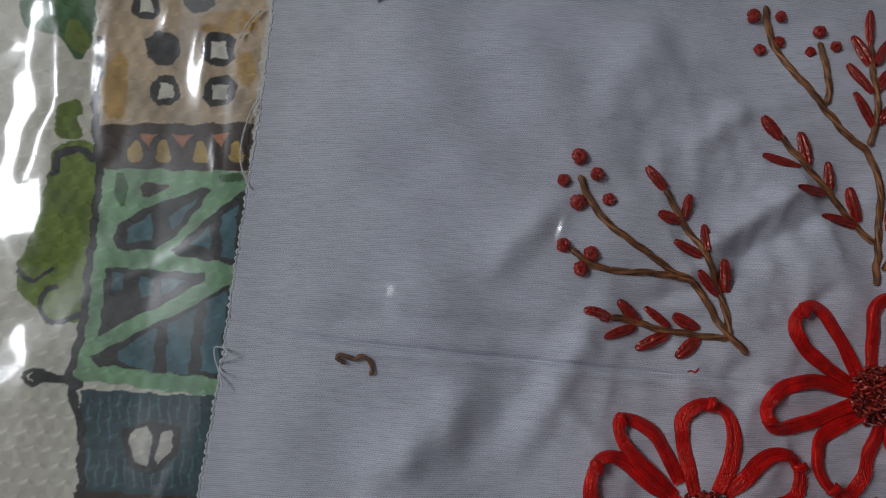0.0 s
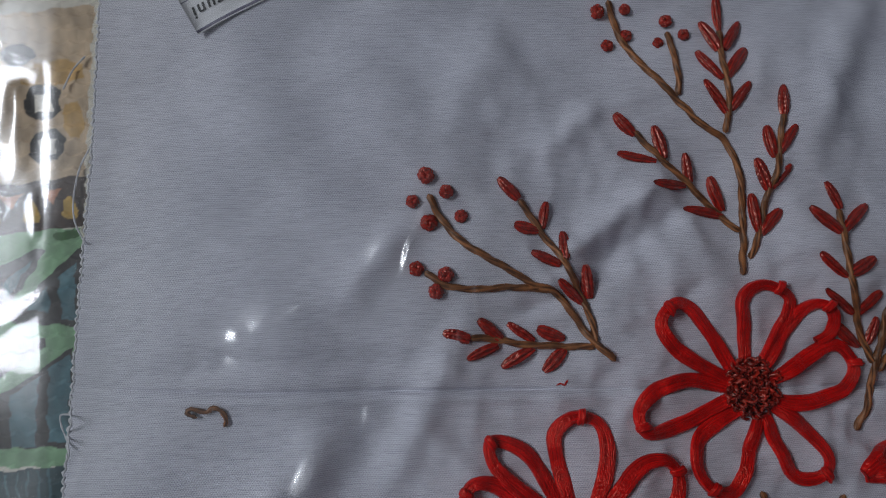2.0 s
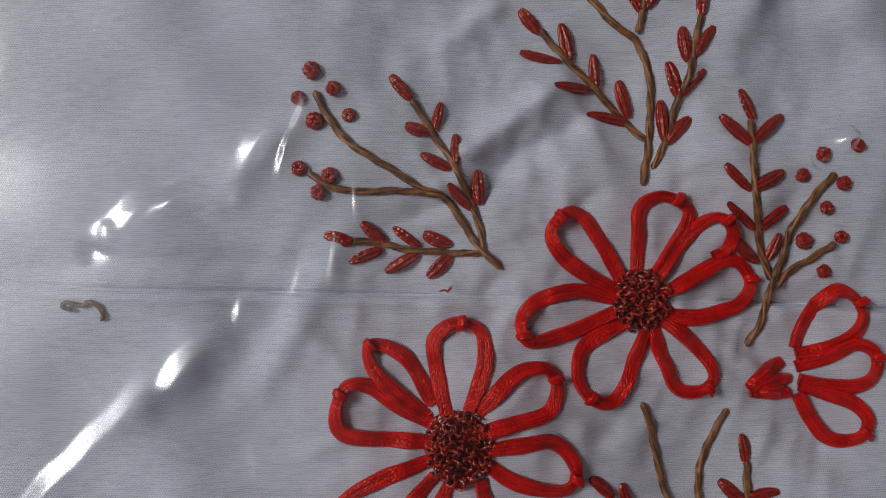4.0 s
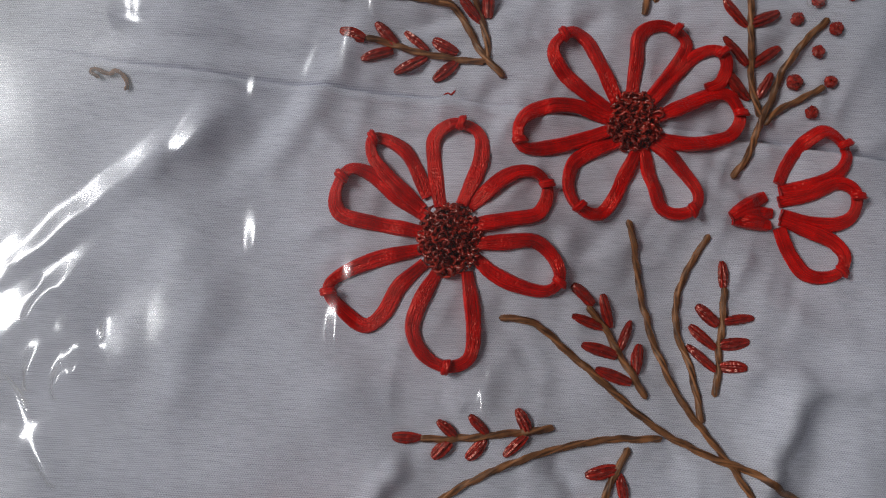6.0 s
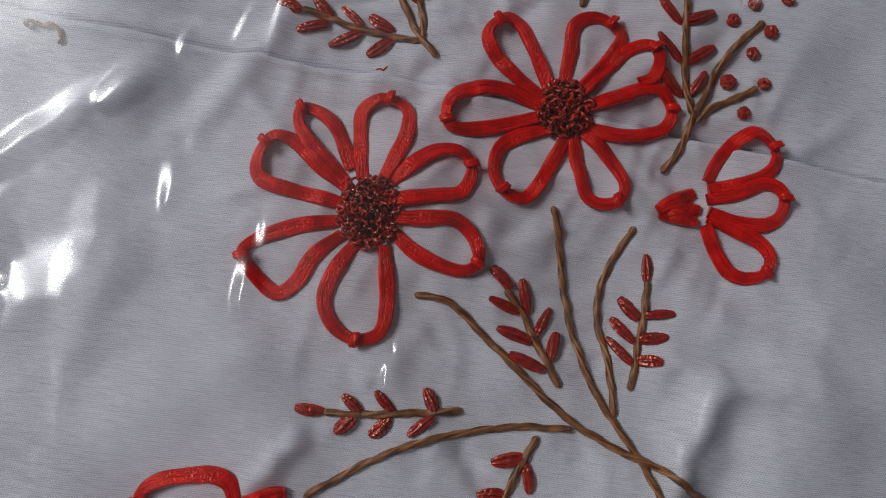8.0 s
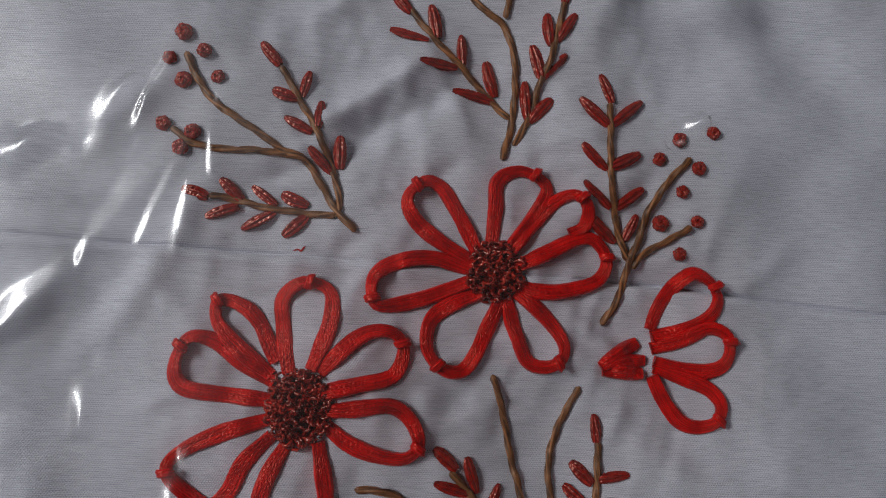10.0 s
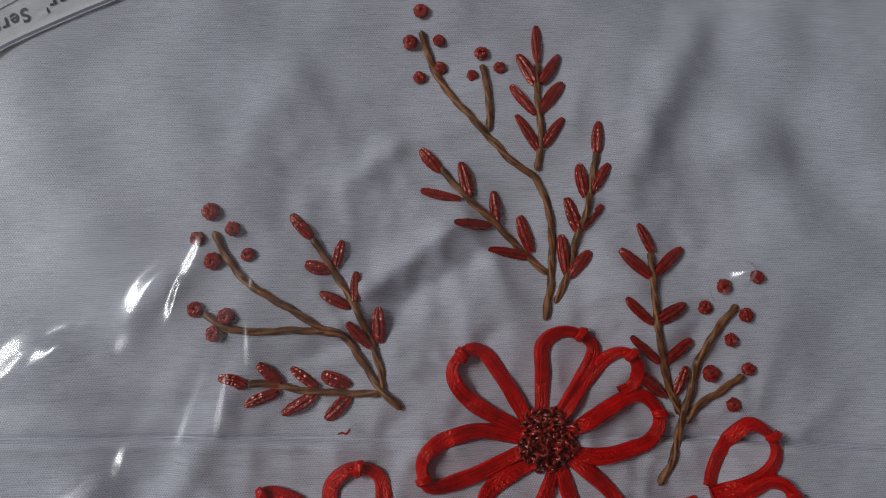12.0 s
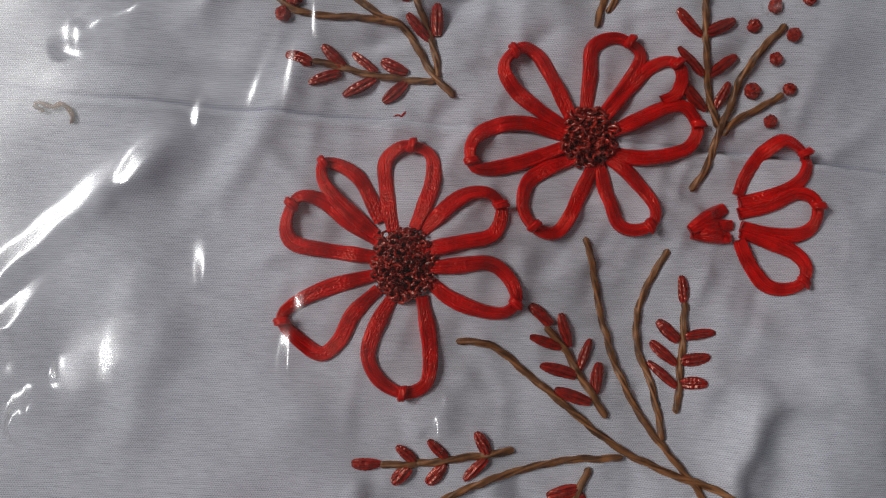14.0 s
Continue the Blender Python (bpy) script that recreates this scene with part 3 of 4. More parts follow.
def stem_mesh(pts, radius=0.070):
    line = on_cloth(pts, 0.03, 0.04)
    s = lengths_along(line)
    ph = len(pts) * 1.7
    wob = 0.006 * np.sin(s * 7.5 + ph)
    tan = np.gradient(line[:, :2], axis=0)
    tan /= np.linalg.norm(tan, axis=1)[:, None]
    line[:, 0] += -tan[:, 1] * wob
    line[:, 1] += tan[:, 0] * wob
    line[:, 2] += 0.010 * np.abs(np.sin(s * 7.5 + ph))
    v, f, uv = rope(line, radius, 14, 13.0, 0.16, 3, 0.85)
    return mesh_of("stem", v, f, BROWN_THREAD, uv)


def stem(pts, label):
    return part("stitched_sprig", stem_mesh(pts), cloth, label)


def stem_branch(parent, pts):
    return part("branch", stem_mesh(pts, 0.066), parent)


def leaf_mesh(k):
    """A satin-stitched leaf of unit length: strands side by side, drawn together at both ends."""
    r = np.random.default_rng(40 + k)
    n, m = 22, 36
    s = np.linspace(0, 1, n)
    wide = np.clip(np.sin(np.pi * np.clip(s * 0.93 + 0.05, 0, 1) ** (0.80 + 0.12 * k)), 0, 1) ** 0.38
    a = np.linspace(0, 2 * np.pi, m, endpoint=False)
    # five or six strands of uneven thickness, each ending at its own length
    lobes = r.uniform(0.10, 0.26, 7)[(np.arange(m) * 7 // m)]
    strand = 1 + lobes[None] * np.cos(7 * a[None] + 0.9 * s[:, None] + k) + 0.02 * r.normal(size=(n, m))
    strand = strand * (1 + 0.10 * np.sin(3 * a[None] + 4 * k) * (2 * s[:, None] - 1))
    groove = 1 - 0.10 * np.exp(-(((a[None] - np.pi / 2 - 0.3 * (k - 1.5)) / 0.30) ** 2)) + 0 * s[:, None]
    bend = 0.05 * (k - 1) * np.sin(np.pi * s)
    y = bend[:, None] + 0.5 * wide[:, None] * strand * np.cos(a)[None]
    z = 0.48 * wide[:, None] * strand * groove * np.sin(a)[None] + 0.05
    x = np.broadcast_to(s[:, None], y.shape)
    uv = np.stack(np.broadcast_arrays(a[None] / (2 * np.pi), s[:, None]), -1).reshape(-1, 2)
    f = sheet_faces(n, m, True) + [list(range(m))[::-1], [(n - 1) * m + j for j in range(m)]]
    return mesh_of("leaf", np.stack([x, y, z], -1).reshape(-1, 3), f, RUST, uv)


LEAVES = [leaf_mesh(k) for k in range(4)]
tally = [0, 0]


def leaf(parent, base, tip, width=0.0):
    tally[0] += 1
    b, t = np.array(base), np.array(tip)
    n = np.linalg.norm(t - b) * 1.06
    a = math.degrees(math.atan2(*(t - b)[::-1]))
    w = width or 0.205 + 0.03 * math.sin(tally[0] * 2.4)
    zb, zt = float(lie(*b)), float(lie(*t))
    pitch = math.degrees(math.atan2(zt - zb, n))
    m = pose(b[0] * CM, b[1] * CM, (zb + 0.02) * CM, 0, -pitch, a) @ Matrix.Diagonal((n, w, w * 0.85, 1))
    return part("leaf", LEAVES[tally[0] % 4], parent, "", m)


def knot_mesh(k):
    """A wound knot of unit radius: thread coiled round itself with a dimple on top."""
    s = np.linspace(0, 1, 60)
    turn = s * (2.35 + 0.2 * k) * 2 * np.pi + k
    r = 0.62 - 0.30 * s**1.6 + 0.05 * np.sin(5 * turn)
    line = np.stack([r * np.cos(turn), r * np.sin(turn) * (0.9 + 0.05 * k), 0.25 + 0.62 * s + 0.06 * np.sin(3 * turn + k)], -1)
    v, f, uv = rope(line, 0.36, 9, 16.0, 0.14, 3, 1.0)
    return mesh_of("knot_berry", v, f, RUST, uv)


KNOTS = [knot_mesh(k) for k in range(3)]


def knot(parent, at, radius):
    tally[1] += 1
    m = pose(at[0] * CM, at[1] * CM, (float(lie(*at)) - 0.01) * CM, 0, 0, tally[1] * 77.0) @ Matrix.Diagonal((radius, radius, radius * 0.8, 1))
    return part("knot_berry", KNOTS[tally[1] % 3], parent, "", m)


def flower_centre(at, rx, ry, label):
    """A dense heap of small looped knots."""
    pieces, r = [], np.random.default_rng(int(90 + 10 * rx * 10))
    spots = []
    for _ in range(4000):
        p = r.uniform(-1, 1, 2)
        if p @ p < 1 and all(math.hypot((p[0] - q[0]) * rx, (p[1] - q[1]) * ry) > 0.098 for q in spots):
            spots.append(p)
    for p in spots:
        x, y = at[0] + p[0] * rx, at[1] + p[1] * ry
        base = float(lie(x, y)) + 0.10 + 0.07 * (1 - p @ p) + r.uniform(-0.02, 0.02)
        s = np.linspace(0, 1, 20)
        turn = r.uniform(0, 6.28) + s * r.uniform(0.55, 1.25) * 2 * np.pi
        rad = r.uniform(0.045, 0.105) * (1 + r.uniform(-0.4, 0.4) * s)
        tilt = r.uniform(-1.3, 1.3, 2)
        squash = r.uniform(0.55, 1.0)
        cx, cy = rad * np.cos(turn), squash * rad * np.sin(turn)
        line = np.stack([x + cx, y + cy, base + tilt[0] * cx + tilt[1] * cy + 0.03 * s], -1)
        pieces.append(rope(line, r.uniform(0.026, 0.036), 7, 50.0, 0.25, 2, 1.0))
    a = np.linspace(0, 2 * np.pi, 24, endpoint=False)
    rad = np.linspace(0.02, 1.0, 6)
    pad = np.stack([at[0] + rx * rad[:, None] * np.cos(a), at[1] + ry * rad[:, None] * np.sin(a), 0 * a + rad[:, None] * 0], -1)
    pad[..., 2] = lie(pad[..., 0], pad[..., 1]) + 0.09 * (1 - rad[:, None] ** 3)
    uv = np.stack(np.broadcast_arrays(a[None], rad[:, None]), -1).reshape(-1, 2)
    pieces.append((pad.reshape(-1, 3), sheet_faces(6, 24, True), uv))
    v, f, uv = joined(pieces)
    return part("ribbon_flower", mesh_of("ribbon_flower", v, f, MAROON, uv), cloth, label)


def ribbon(line, width, rise, seed):
    """A folded satin ribbon: a low ridged arch swept along a line."""
    r = np.random.default_rng(seed)
    s = lengths_along(line)
    k = s / s[-1]
    tan = np.gradient(line[:, :2], axis=0)
    tan /= np.linalg.norm(tan, axis=1)[:, None] + 1e-9
    nrm = np.stack([-tan[:, 1], tan[:, 0]], -1)
    a = np.linspace(-1, 1, 21)
    ph = r.uniform(0, 6.28, 3)
    pleat = 0.16 * np.abs(np.sin(a[None] * 2.4 + ph[0] + 1.2 * k[:, None])) + 0.06 * np.sin(a[None] * 8 + ph[1] - 2 * k[:, None])
    edge_roll = np.clip(1 - np.abs(a) ** 7, 0, 1)
    # the flat band leans over to one side and then the other along its way
    lean = np.clip(0.42 * np.sin(k * 5.5 + ph[2]) + 0.10 * np.sin(k * 17 + ph[0]), -0.4, 0.4)
    tilt = (lean[:, None] * a[None] + np.abs(lean)[:, None]) * width[:, None] / 2
    z = rise[:, None] * edge_roll[None] * (0.55 + 0.6 * pleat) + tilt * (0.25 + 0.75 * edge_roll[None])
    half = width[:, None] / 2 * a[None] * (1 + 0.02 * np.sin(9 * s[:, None] + ph[1]))
    top = np.stack([line[:, 0, None] + nrm[:, 0, None] * half, line[:, 1, None] + nrm[:, 1, None] * half, line[:, 2, None] + z], -1)
    under = top[:, ::-1].copy()
    under[..., 2] = line[:, 2, None] - 0.012
    ring = np.concatenate([top, under[:, 1:-1]], 1)
    m = ring.shape[1]
    u = np.r_[(a + 1) / 2, (a[::-1][1:-1] + 1) / 2]
    uv = np.stack(np.broadcast_arrays(u[None], s[:, None]), -1).reshape(-1, 2)
    f = sheet_faces(len(line), m, True) + [list(range(m))[::-1], [(len(line) - 1) * m + j for j in range(m)]]
    return ring.reshape(-1, 3), f, uv


def petal(parent, pts, wide=0.312):
    """A looped ribbon petal, tacked down at its tip with one small stitch."""
    tally[1] += 1
    line = on_cloth(pts, 0.025, 0.06)
    s = lengths_along(line)
    k = s / s[-1]
    far = np.linalg.norm(line[:, :2] - (line[0, :2] + line[-1, :2]) / 2, axis=1)
    tip = int(np.argmax(far))
    bend = np.exp(-(((s - s[tip]) / 0.55) ** 2))
    width = wide * (1 - 0.26 * bend + 0.05 * np.sin(s * 4 + tally[1])) * (0.80 + 0.20 * np.clip(np.minimum(k, 1 - k) / 0.12, 0, 1))
    rise = 0.052 + 0.035 * bend
    line[:, 2] += 0.02 * np.sin(np.pi * k) + 0.006 * (tally[1] % 3)
    body = ribbon(line, width, rise, 300 + tally[1])
    tan = line[min(tip + 2, len(line) - 1), :2] - line[max(tip - 2, 0), :2]
    tan /= np.linalg.norm(tan)
    nrm = np.array([-tan[1], tan[0]])
    w = np.linspace(-1, 1, 12)[:, None]
    c = line[tip]
    tack = np.c_[c[:2] + nrm * w * 0.14 + tan * 0.035 * w, c[2] + 0.15 * np.sqrt(1 - 0.93 * w**2)]
    stitch = rope(tack, 0.075, 10, 10.0, 0.28, 3, 0.9)
    v, f, uv = joined([body, stitch])
    return part("petal", mesh_of("petal", v, f, RIBBON, uv), parent)


def calyx(strokes, label):
    """Fat ribbon stitches that meet in one point under a flower."""
    pieces = []
    for i, (a, b) in enumerate(strokes):
        line = on_cloth([a, ((a[0] + b[0]) / 2, (a[1] + b[1]) / 2 + 0.02), b], 0.03 + 0.012 * i, 0.05)
        k = np.linspace(0, 1, len(line))
        pieces.append(ribbon(line, 0.12 + 0.22 * np.sin(np.pi * (0.12 + 0.76 * k)) ** 0.8, 0.05 + 0.10 * np.sin(np.pi * (0.05 + 0.9 * k)), 500 + i))
    v, f, uv = joined(pieces)
    return part("ribbon_flower", mesh_of("ribbon_flower", v, f, RIBBON, uv), cloth, label)


def stray(pts, tone, radius, name, label):
    mat = {"brown": BROWN_THREAD, "red": RIBBON, "white": WHITE_THREAD}[tone]
    line = glide(pts, 0.04)
    x, y = line[:, 0], line[:, 1]
    inside = np.clip((x - cloth_left(y)) / 0.3, 0, 1)
    z = (1 - inside) * -0.55 + inside * lie(x, y) + radius * 0.7
    v, f, uv = rope(np.c_[line, z], radius, 7, 26.0, 0.2)
    me = mesh_of(name, v, f, mat, uv)
    if tone == "white":
        return part(name, me, cloth, label)
    return tagged(part(name, me), label, "thread")


# the two open daisies, a half-open flower and a bud
f = flower_centre((-3.60, -2.69), 0.58, 0.68, "red ribbon daisy with a knotted brown centre")
petal(f, [(-3.81, -2.06), (-3.98, -1.23), (-4.01, -0.66), (-3.63, -0.35), (-3.14, -0.51), (-3.09, -1.13), (-3.41, -2.00)])
petal(f, [(-4.07, -1.87), (-4.47, -1.10), (-4.88, -0.79), (-5.25, -0.75), (-5.22, -1.13), (-4.82, -1.59), (-4.16, -2.12)])
petal(f, [(-4.10, -2.25), (-4.70, -1.90), (-5.20, -1.51), (-5.68, -1.46), (-5.89, -1.95), (-5.75, -2.34), (-5.13, -2.47), (-4.10, -2.58)])
petal(f, [(-4.10, -2.91), (-4.91, -3.15), (-5.57, -3.45), (-5.90, -3.75), (-5.75, -4.07), (-5.18, -4.49), (-4.80, -4.23), (-4.53, -3.69), (-4.06, -3.19)])
petal(f, [(-3.79, -3.34), (-4.10, -3.96), (-4.21, -4.51), (-3.97, -4.97), (-3.52, -5.18), (-3.07, -4.98), (-3.02, -4.31), (-3.21, -3.30)])
petal(f, [(-3.11, -2.75), (-2.52, -2.68), (-1.91, -2.62), (-1.51, -2.89), (-1.34, -3.34), (-1.61, -3.59), (-2.17, -3.52), (-2.70, -3.30), (-3.09, -2.99)])
petal(f, [(-3.26, -2.42), (-2.52, -2.24), (-1.87, -2.06), (-1.69, -1.58), (-1.89, -1.27), (-2.29, -1.25), (-2.69, -1.48), (-3.25, -2.05)])
f = flower_centre((0.05, -0.01), 0.52, 0.58, "red ribbon daisy with a tight knotted centre")
petal(f, [(-0.30, 0.35), (-0.70, 1.08), (-1.05, 1.62), (-1.39, 1.72), (-1.70, 1.43), (-1.65, 1.07), (-1.21, 0.63), (-0.37, 0.17)])
petal(f, [(-0.04, 0.37), (0.03, 1.21), (0.06, 1.77), (0.47, 2.01), (0.91, 1.88), (1.06, 1.60), (0.74, 1.01), (0.29, 0.43)])
petal(f, [(0.33, 0.37), (0.94, 1.16), (1.38, 1.52), (1.70, 1.55), (1.88, 1.27), (1.84, 0.98), (1.54, 0.80)])
petal(f, [(0.43, 0.07), (1.04, 0.38), (1.66, 0.69), (2.04, 0.70), (2.32, 0.36), (2.22, -0.04), (1.79, -0.26), (1.06, -0.38), (0.44, -0.24)])
petal(f, [(0.48, -0.39), (1.07, -0.86), (1.40, -1.32), (1.41, -1.66), (1.13, -1.84), (0.75, -1.75), (0.49, -1.21), (0.30, -0.53)])
petal(f, [(0.15, -0.59), (-0.16, -1.33), (-0.45, -1.87), (-0.75, -1.98), (-1.09, -1.81), (-1.26, -1.45), (-1.17, -0.99), (-0.79, -0.68), (-0.16, -0.40)])
petal(f, [(-0.42, 0.02), (-1.20, 0.21), (-1.88, 0.09), (-2.29, -0.18), (-2.34, -0.54), (-2.15, -0.76), (-1.37, -0.59), (-0.45, -0.22)])
f = calyx([((2.19, -1.82), (2.99, -1.31)), ((2.22, -1.84), (3.13, -1.66)), ((2.22, -1.88), (3.06, -1.93))], "half-open red ribbon flower with three loops")
petal(f, [(3.22, -1.06), (3.46, -0.48), (3.88, -0.01), (4.17, 0.08), (4.53, -0.20), (4.49, -0.60), (4.20, -0.91), (3.75, -1.08), (3.24, -1.19)])
petal(f, [(3.24, -1.43), (3.78, -1.26), (4.31, -0.99), (4.68, -1.14), (4.71, -1.56), (4.47, -1.81), (3.94, -1.84), (3.30, -1.68)])
petal(f, [(3.30, -1.80), (3.94, -2.00), (4.39, -2.20), (4.61, -2.52), (4.51, -2.84), (4.15, -2.95), (3.79, -2.80), (3.46, -2.35), (3.26, -1.96)])
f = calyx([((-4.39, -8.15), (-5.12, -8.39)), ((-4.38, -8.21), (-5.00, -8.75)), ((-4.41, -8.32), (-4.69, -9.01))], "red ribbon bud on a curved brown stem")
petal(f, [(-5.26, -8.45), (-5.42, -8.08), (-5.74, -7.96), (-6.12, -8.01), (-6.64, -8.15), (-6.98, -8.40), (-7.03, -8.68), (-6.76, -8.84), (-6.13, -8.72), (-5.60, -8.57), (-5.20, -8.55)])
petal(f, [(-5.17, -8.80), (-5.56, -8.90), (-6.18, -9.23), (-6.70, -9.55), (-6.75, -9.84), (-6.42, -10.06), (-5.73, -9.68), (-5.10, -9.14)])
# leafy sprigs with knotted berries
g = stem([(-6.20, 4.15), (-5.92, 3.57), (-5.47, 3.06), (-4.84, 2.66), (-4.20, 2.24), (-3.73, 2.04), (-3.39, 1.52), (-3.06, 1.03), (-2.70, 0.66)], "brown stitched sprig with rust leaves and knot berries")
stem_branch(g, [(-6.36, 2.58), (-5.89, 2.27), (-5.26, 2.20), (-4.52, 2.20), (-3.76, 2.09)])
stem_branch(g, [(-4.35, 4.00), (-3.98, 3.38), (-3.61, 2.76), (-3.30, 2.10), (-3.10, 1.50), (-3.04, 1.03)])
stem_branch(g, [(-5.54, 1.25), (-5.16, 1.23), (-4.54, 1.09), (-3.80, 1.01), (-3.08, 0.96)])
leaf(g, (-4.36, 4.00), (-4.73, 4.43))
leaf(g, (-3.91, 3.38), (-3.78, 3.91))
leaf(g, (-3.98, 3.34), (-4.46, 3.47))
leaf(g, (-3.53, 2.70), (-3.51, 3.29))
leaf(g, (-3.64, 2.61), (-4.17, 2.88))
leaf(g, (-3.08, 1.91), (-3.09, 2.56))
leaf(g, (-3.21, 1.81), (-3.67, 2.29))
leaf(g, (-5.54, 1.23), (-6.03, 1.37))
leaf(g, (-4.89, 1.18), (-5.33, 1.58))
leaf(g, (-4.26, 1.13), (-4.73, 1.49))
leaf(g, (-3.65, 1.15), (-4.15, 1.36))
leaf(g, (-4.98, 1.09), (-5.57, 0.86))
leaf(g, (-4.28, 1.01), (-4.89, 0.67))
leaf(g, (-3.66, 0.95), (-4.09, 0.56))
knot(g, (-6.24, 4.51), 0.182)
knot(g, (-5.84, 4.18), 0.160)
knot(g, (-6.52, 4.01), 0.150)
knot(g, (-6.21, 3.57), 0.182)
knot(g, (-5.56, 3.68), 0.150)
knot(g, (-6.51, 2.65), 0.160)
knot(g, (-5.94, 2.50), 0.171)
knot(g, (-6.15, 2.18), 0.171)
g = stem([(-2.09, 8.34), (-1.87, 7.63), (-1.50, 6.91), (-0.84, 6.08), (-0.30, 5.46), (0.15, 5.10), (0.35, 4.52), (0.42, 3.84), (0.35, 3.03), (0.14, 2.24)], "tall brown stitched sprig with rust leaves and berries")
stem_branch(g, [(-0.83, 7.62), (-0.75, 6.79), (-0.78, 6.12)])
stem_branch(g, [(0.33, 7.63), (0.25, 6.74), (0.27, 6.01), (0.18, 5.27)])
stem_branch(g, [(-1.80, 5.39), (-1.26, 4.73), (-0.70, 4.21), (-0.15, 3.62), (0.31, 3.17)])
stem_branch(g, [(1.36, 5.59), (1.20, 4.79), (1.04, 4.24), (0.88, 3.81), (0.73, 3.24), (0.38, 2.57)])
leaf(g, (0.35, 7.62), (0.34, 8.40))
leaf(g, (0.24, 7.13), (-0.06, 7.78))
leaf(g, (0.37, 7.14), (0.78, 7.77))
leaf(g, (0.17, 6.42), (-0.25, 7.08))
leaf(g, (0.28, 6.45), (0.79, 7.10))
leaf(g, (0.22, 5.69), (-0.20, 6.38))
leaf(g, (0.30, 5.75), (0.71, 6.29))
leaf(g, (-1.78, 5.30), (-2.15, 5.76))
leaf(g, (-1.40, 4.71), (-2.16, 4.90))
leaf(g, (-1.22, 4.76), (-1.37, 5.44))
leaf(g, (-0.68, 4.23), (-0.73, 4.85))
leaf(g, (-0.80, 4.18), (-1.58, 4.21))
leaf(g, (0.02, 3.64), (-0.19, 4.34))
leaf(g, (-0.02, 3.53), (-0.84, 3.69))
leaf(g, (1.36, 5.56), (1.45, 6.19))
leaf(g, (1.09, 4.66), (1.02, 5.33))
leaf(g, (1.23, 4.75), (1.57, 5.30))
leaf(g, (0.93, 4.01), (0.72, 4.64))
leaf(g, (0.95, 4.01), (1.41, 4.48))
leaf(g, (0.67, 3.11), (0.61, 3.91))
leaf(g, (0.71, 3.08), (1.14, 3.56))
knot(g, (-2.08, 8.72), 0.171)
knot(g, (-2.32, 8.12), 0.171)
knot(g, (-1.72, 8.14), 0.139)
knot(g, (-2.14, 7.37), 0.150)
knot(g, (-1.71, 7.58), 0.150)
knot(g, (-0.84, 7.85), 0.160)
knot(g, (-1.05, 7.37), 0.128)
knot(g, (-0.47, 7.53), 0.139)
g = stem([(3.97, 2.42), (3.50, 1.89), (3.18, 1.36), (2.96, 0.71), (2.78, 0.29), (2.62, -0.35), (2.24, -1.00)], "brown stitched sprig with paired leaves and berries")
stem_branch(g, [(2.33, 3.52), (2.31, 2.70), (2.30, 2.04), (2.42, 1.39), (2.59, 0.73), (2.75, 0.31)])
stem_branch(g, [(4.04, 1.05), (3.56, 0.74), (3.11, 0.49), (2.84, 0.15)])
leaf(g, (2.38, 3.52), (2.13, 4.07))
leaf(g, (2.28, 3.02), (1.74, 3.56))
leaf(g, (2.36, 3.04), (2.99, 3.58))
leaf(g, (2.24, 2.09), (1.75, 2.58))
leaf(g, (2.29, 2.13), (2.89, 2.45))
leaf(g, (2.35, 1.35), (1.81, 1.84))
leaf(g, (2.45, 1.34), (3.00, 1.75))
leaf(g, (2.50, 0.68), (1.95, 1.16))
leaf(g, (2.67, 0.72), (2.91, 1.23))
knot(g, (3.74, 2.78), 0.171)
knot(g, (4.43, 2.95), 0.150)
knot(g, (3.35, 2.39), 0.150)
knot(g, (4.13, 2.21), 0.160)
knot(g, (3.82, 1.73), 0.150)
knot(g, (3.41, 1.09), 0.182)
knot(g, (4.17, 1.15), 0.150)
knot(g, (3.80, 0.48), 0.150)
g = stem([(-2.51, -4.16), (-1.78, -4.25), (-1.15, -4.72), (-0.38, -5.32), (0.37, -5.91), (0.95, -6.28), (1.85, -6.66), (2.62, -6.88), (3.38, -7.30), (4.23, -7.66)], "crossing brown stem-stitched stalks of the bouquet")
stem_branch(g, [(0.06, -2.01), (0.31, -2.80), (0.48, -3.60), (0.74, -4.51), (1.17, -5.48), (1.61, -6.09), (2.07, -6.63), (2.51, -7.26), (2.98, -8.05), (3.37, -8.54)])
stem_branch(g, [(1.79, -2.20), (1.43, -2.95), (1.25, -3.62), (1.25, -4.21), (1.46, -4.88), (1.56, -5.44), (1.63, -6.03)])
stem_branch(g, [(-4.07, -8.20), (-3.56, -7.85), (-2.74, -7.30), (-1.90, -6.89), (-1.02, -6.63), (-0.15, -6.43), (0.85, -6.35)])
g = stem([(-0.73, -3.83), (-0.31, -4.29), (0.01, -4.83), (0.33, -5.30), (0.52, -5.61)], "small brown stitched twig with rust leaves")
leaf(g, (-0.60, -3.80), (-1.02, -3.44))
leaf(g, (-0.35, -4.26), (-1.00, -4.05))
leaf(g, (-0.19, -4.24), (-0.40, -3.61))
leaf(g, (-0.09, -4.80), (-0.77, -4.62))
leaf(g, (-0.02, -4.69), (0.23, -4.10))
leaf(g, (0.20, -5.31), (-0.48, -5.08))
leaf(g, (0.31, -5.13), (0.41, -4.55))
g = stem([(2.17, -3.25), (2.17, -3.98), (2.06, -4.64), (1.94, -5.50)], "upright brown stitched twig with rust leaves")
leaf(g, (2.16, -3.28), (2.09, -2.76))
leaf(g, (2.08, -4.07), (1.68, -3.69))
leaf(g, (2.15, -4.00), (2.75, -3.87))
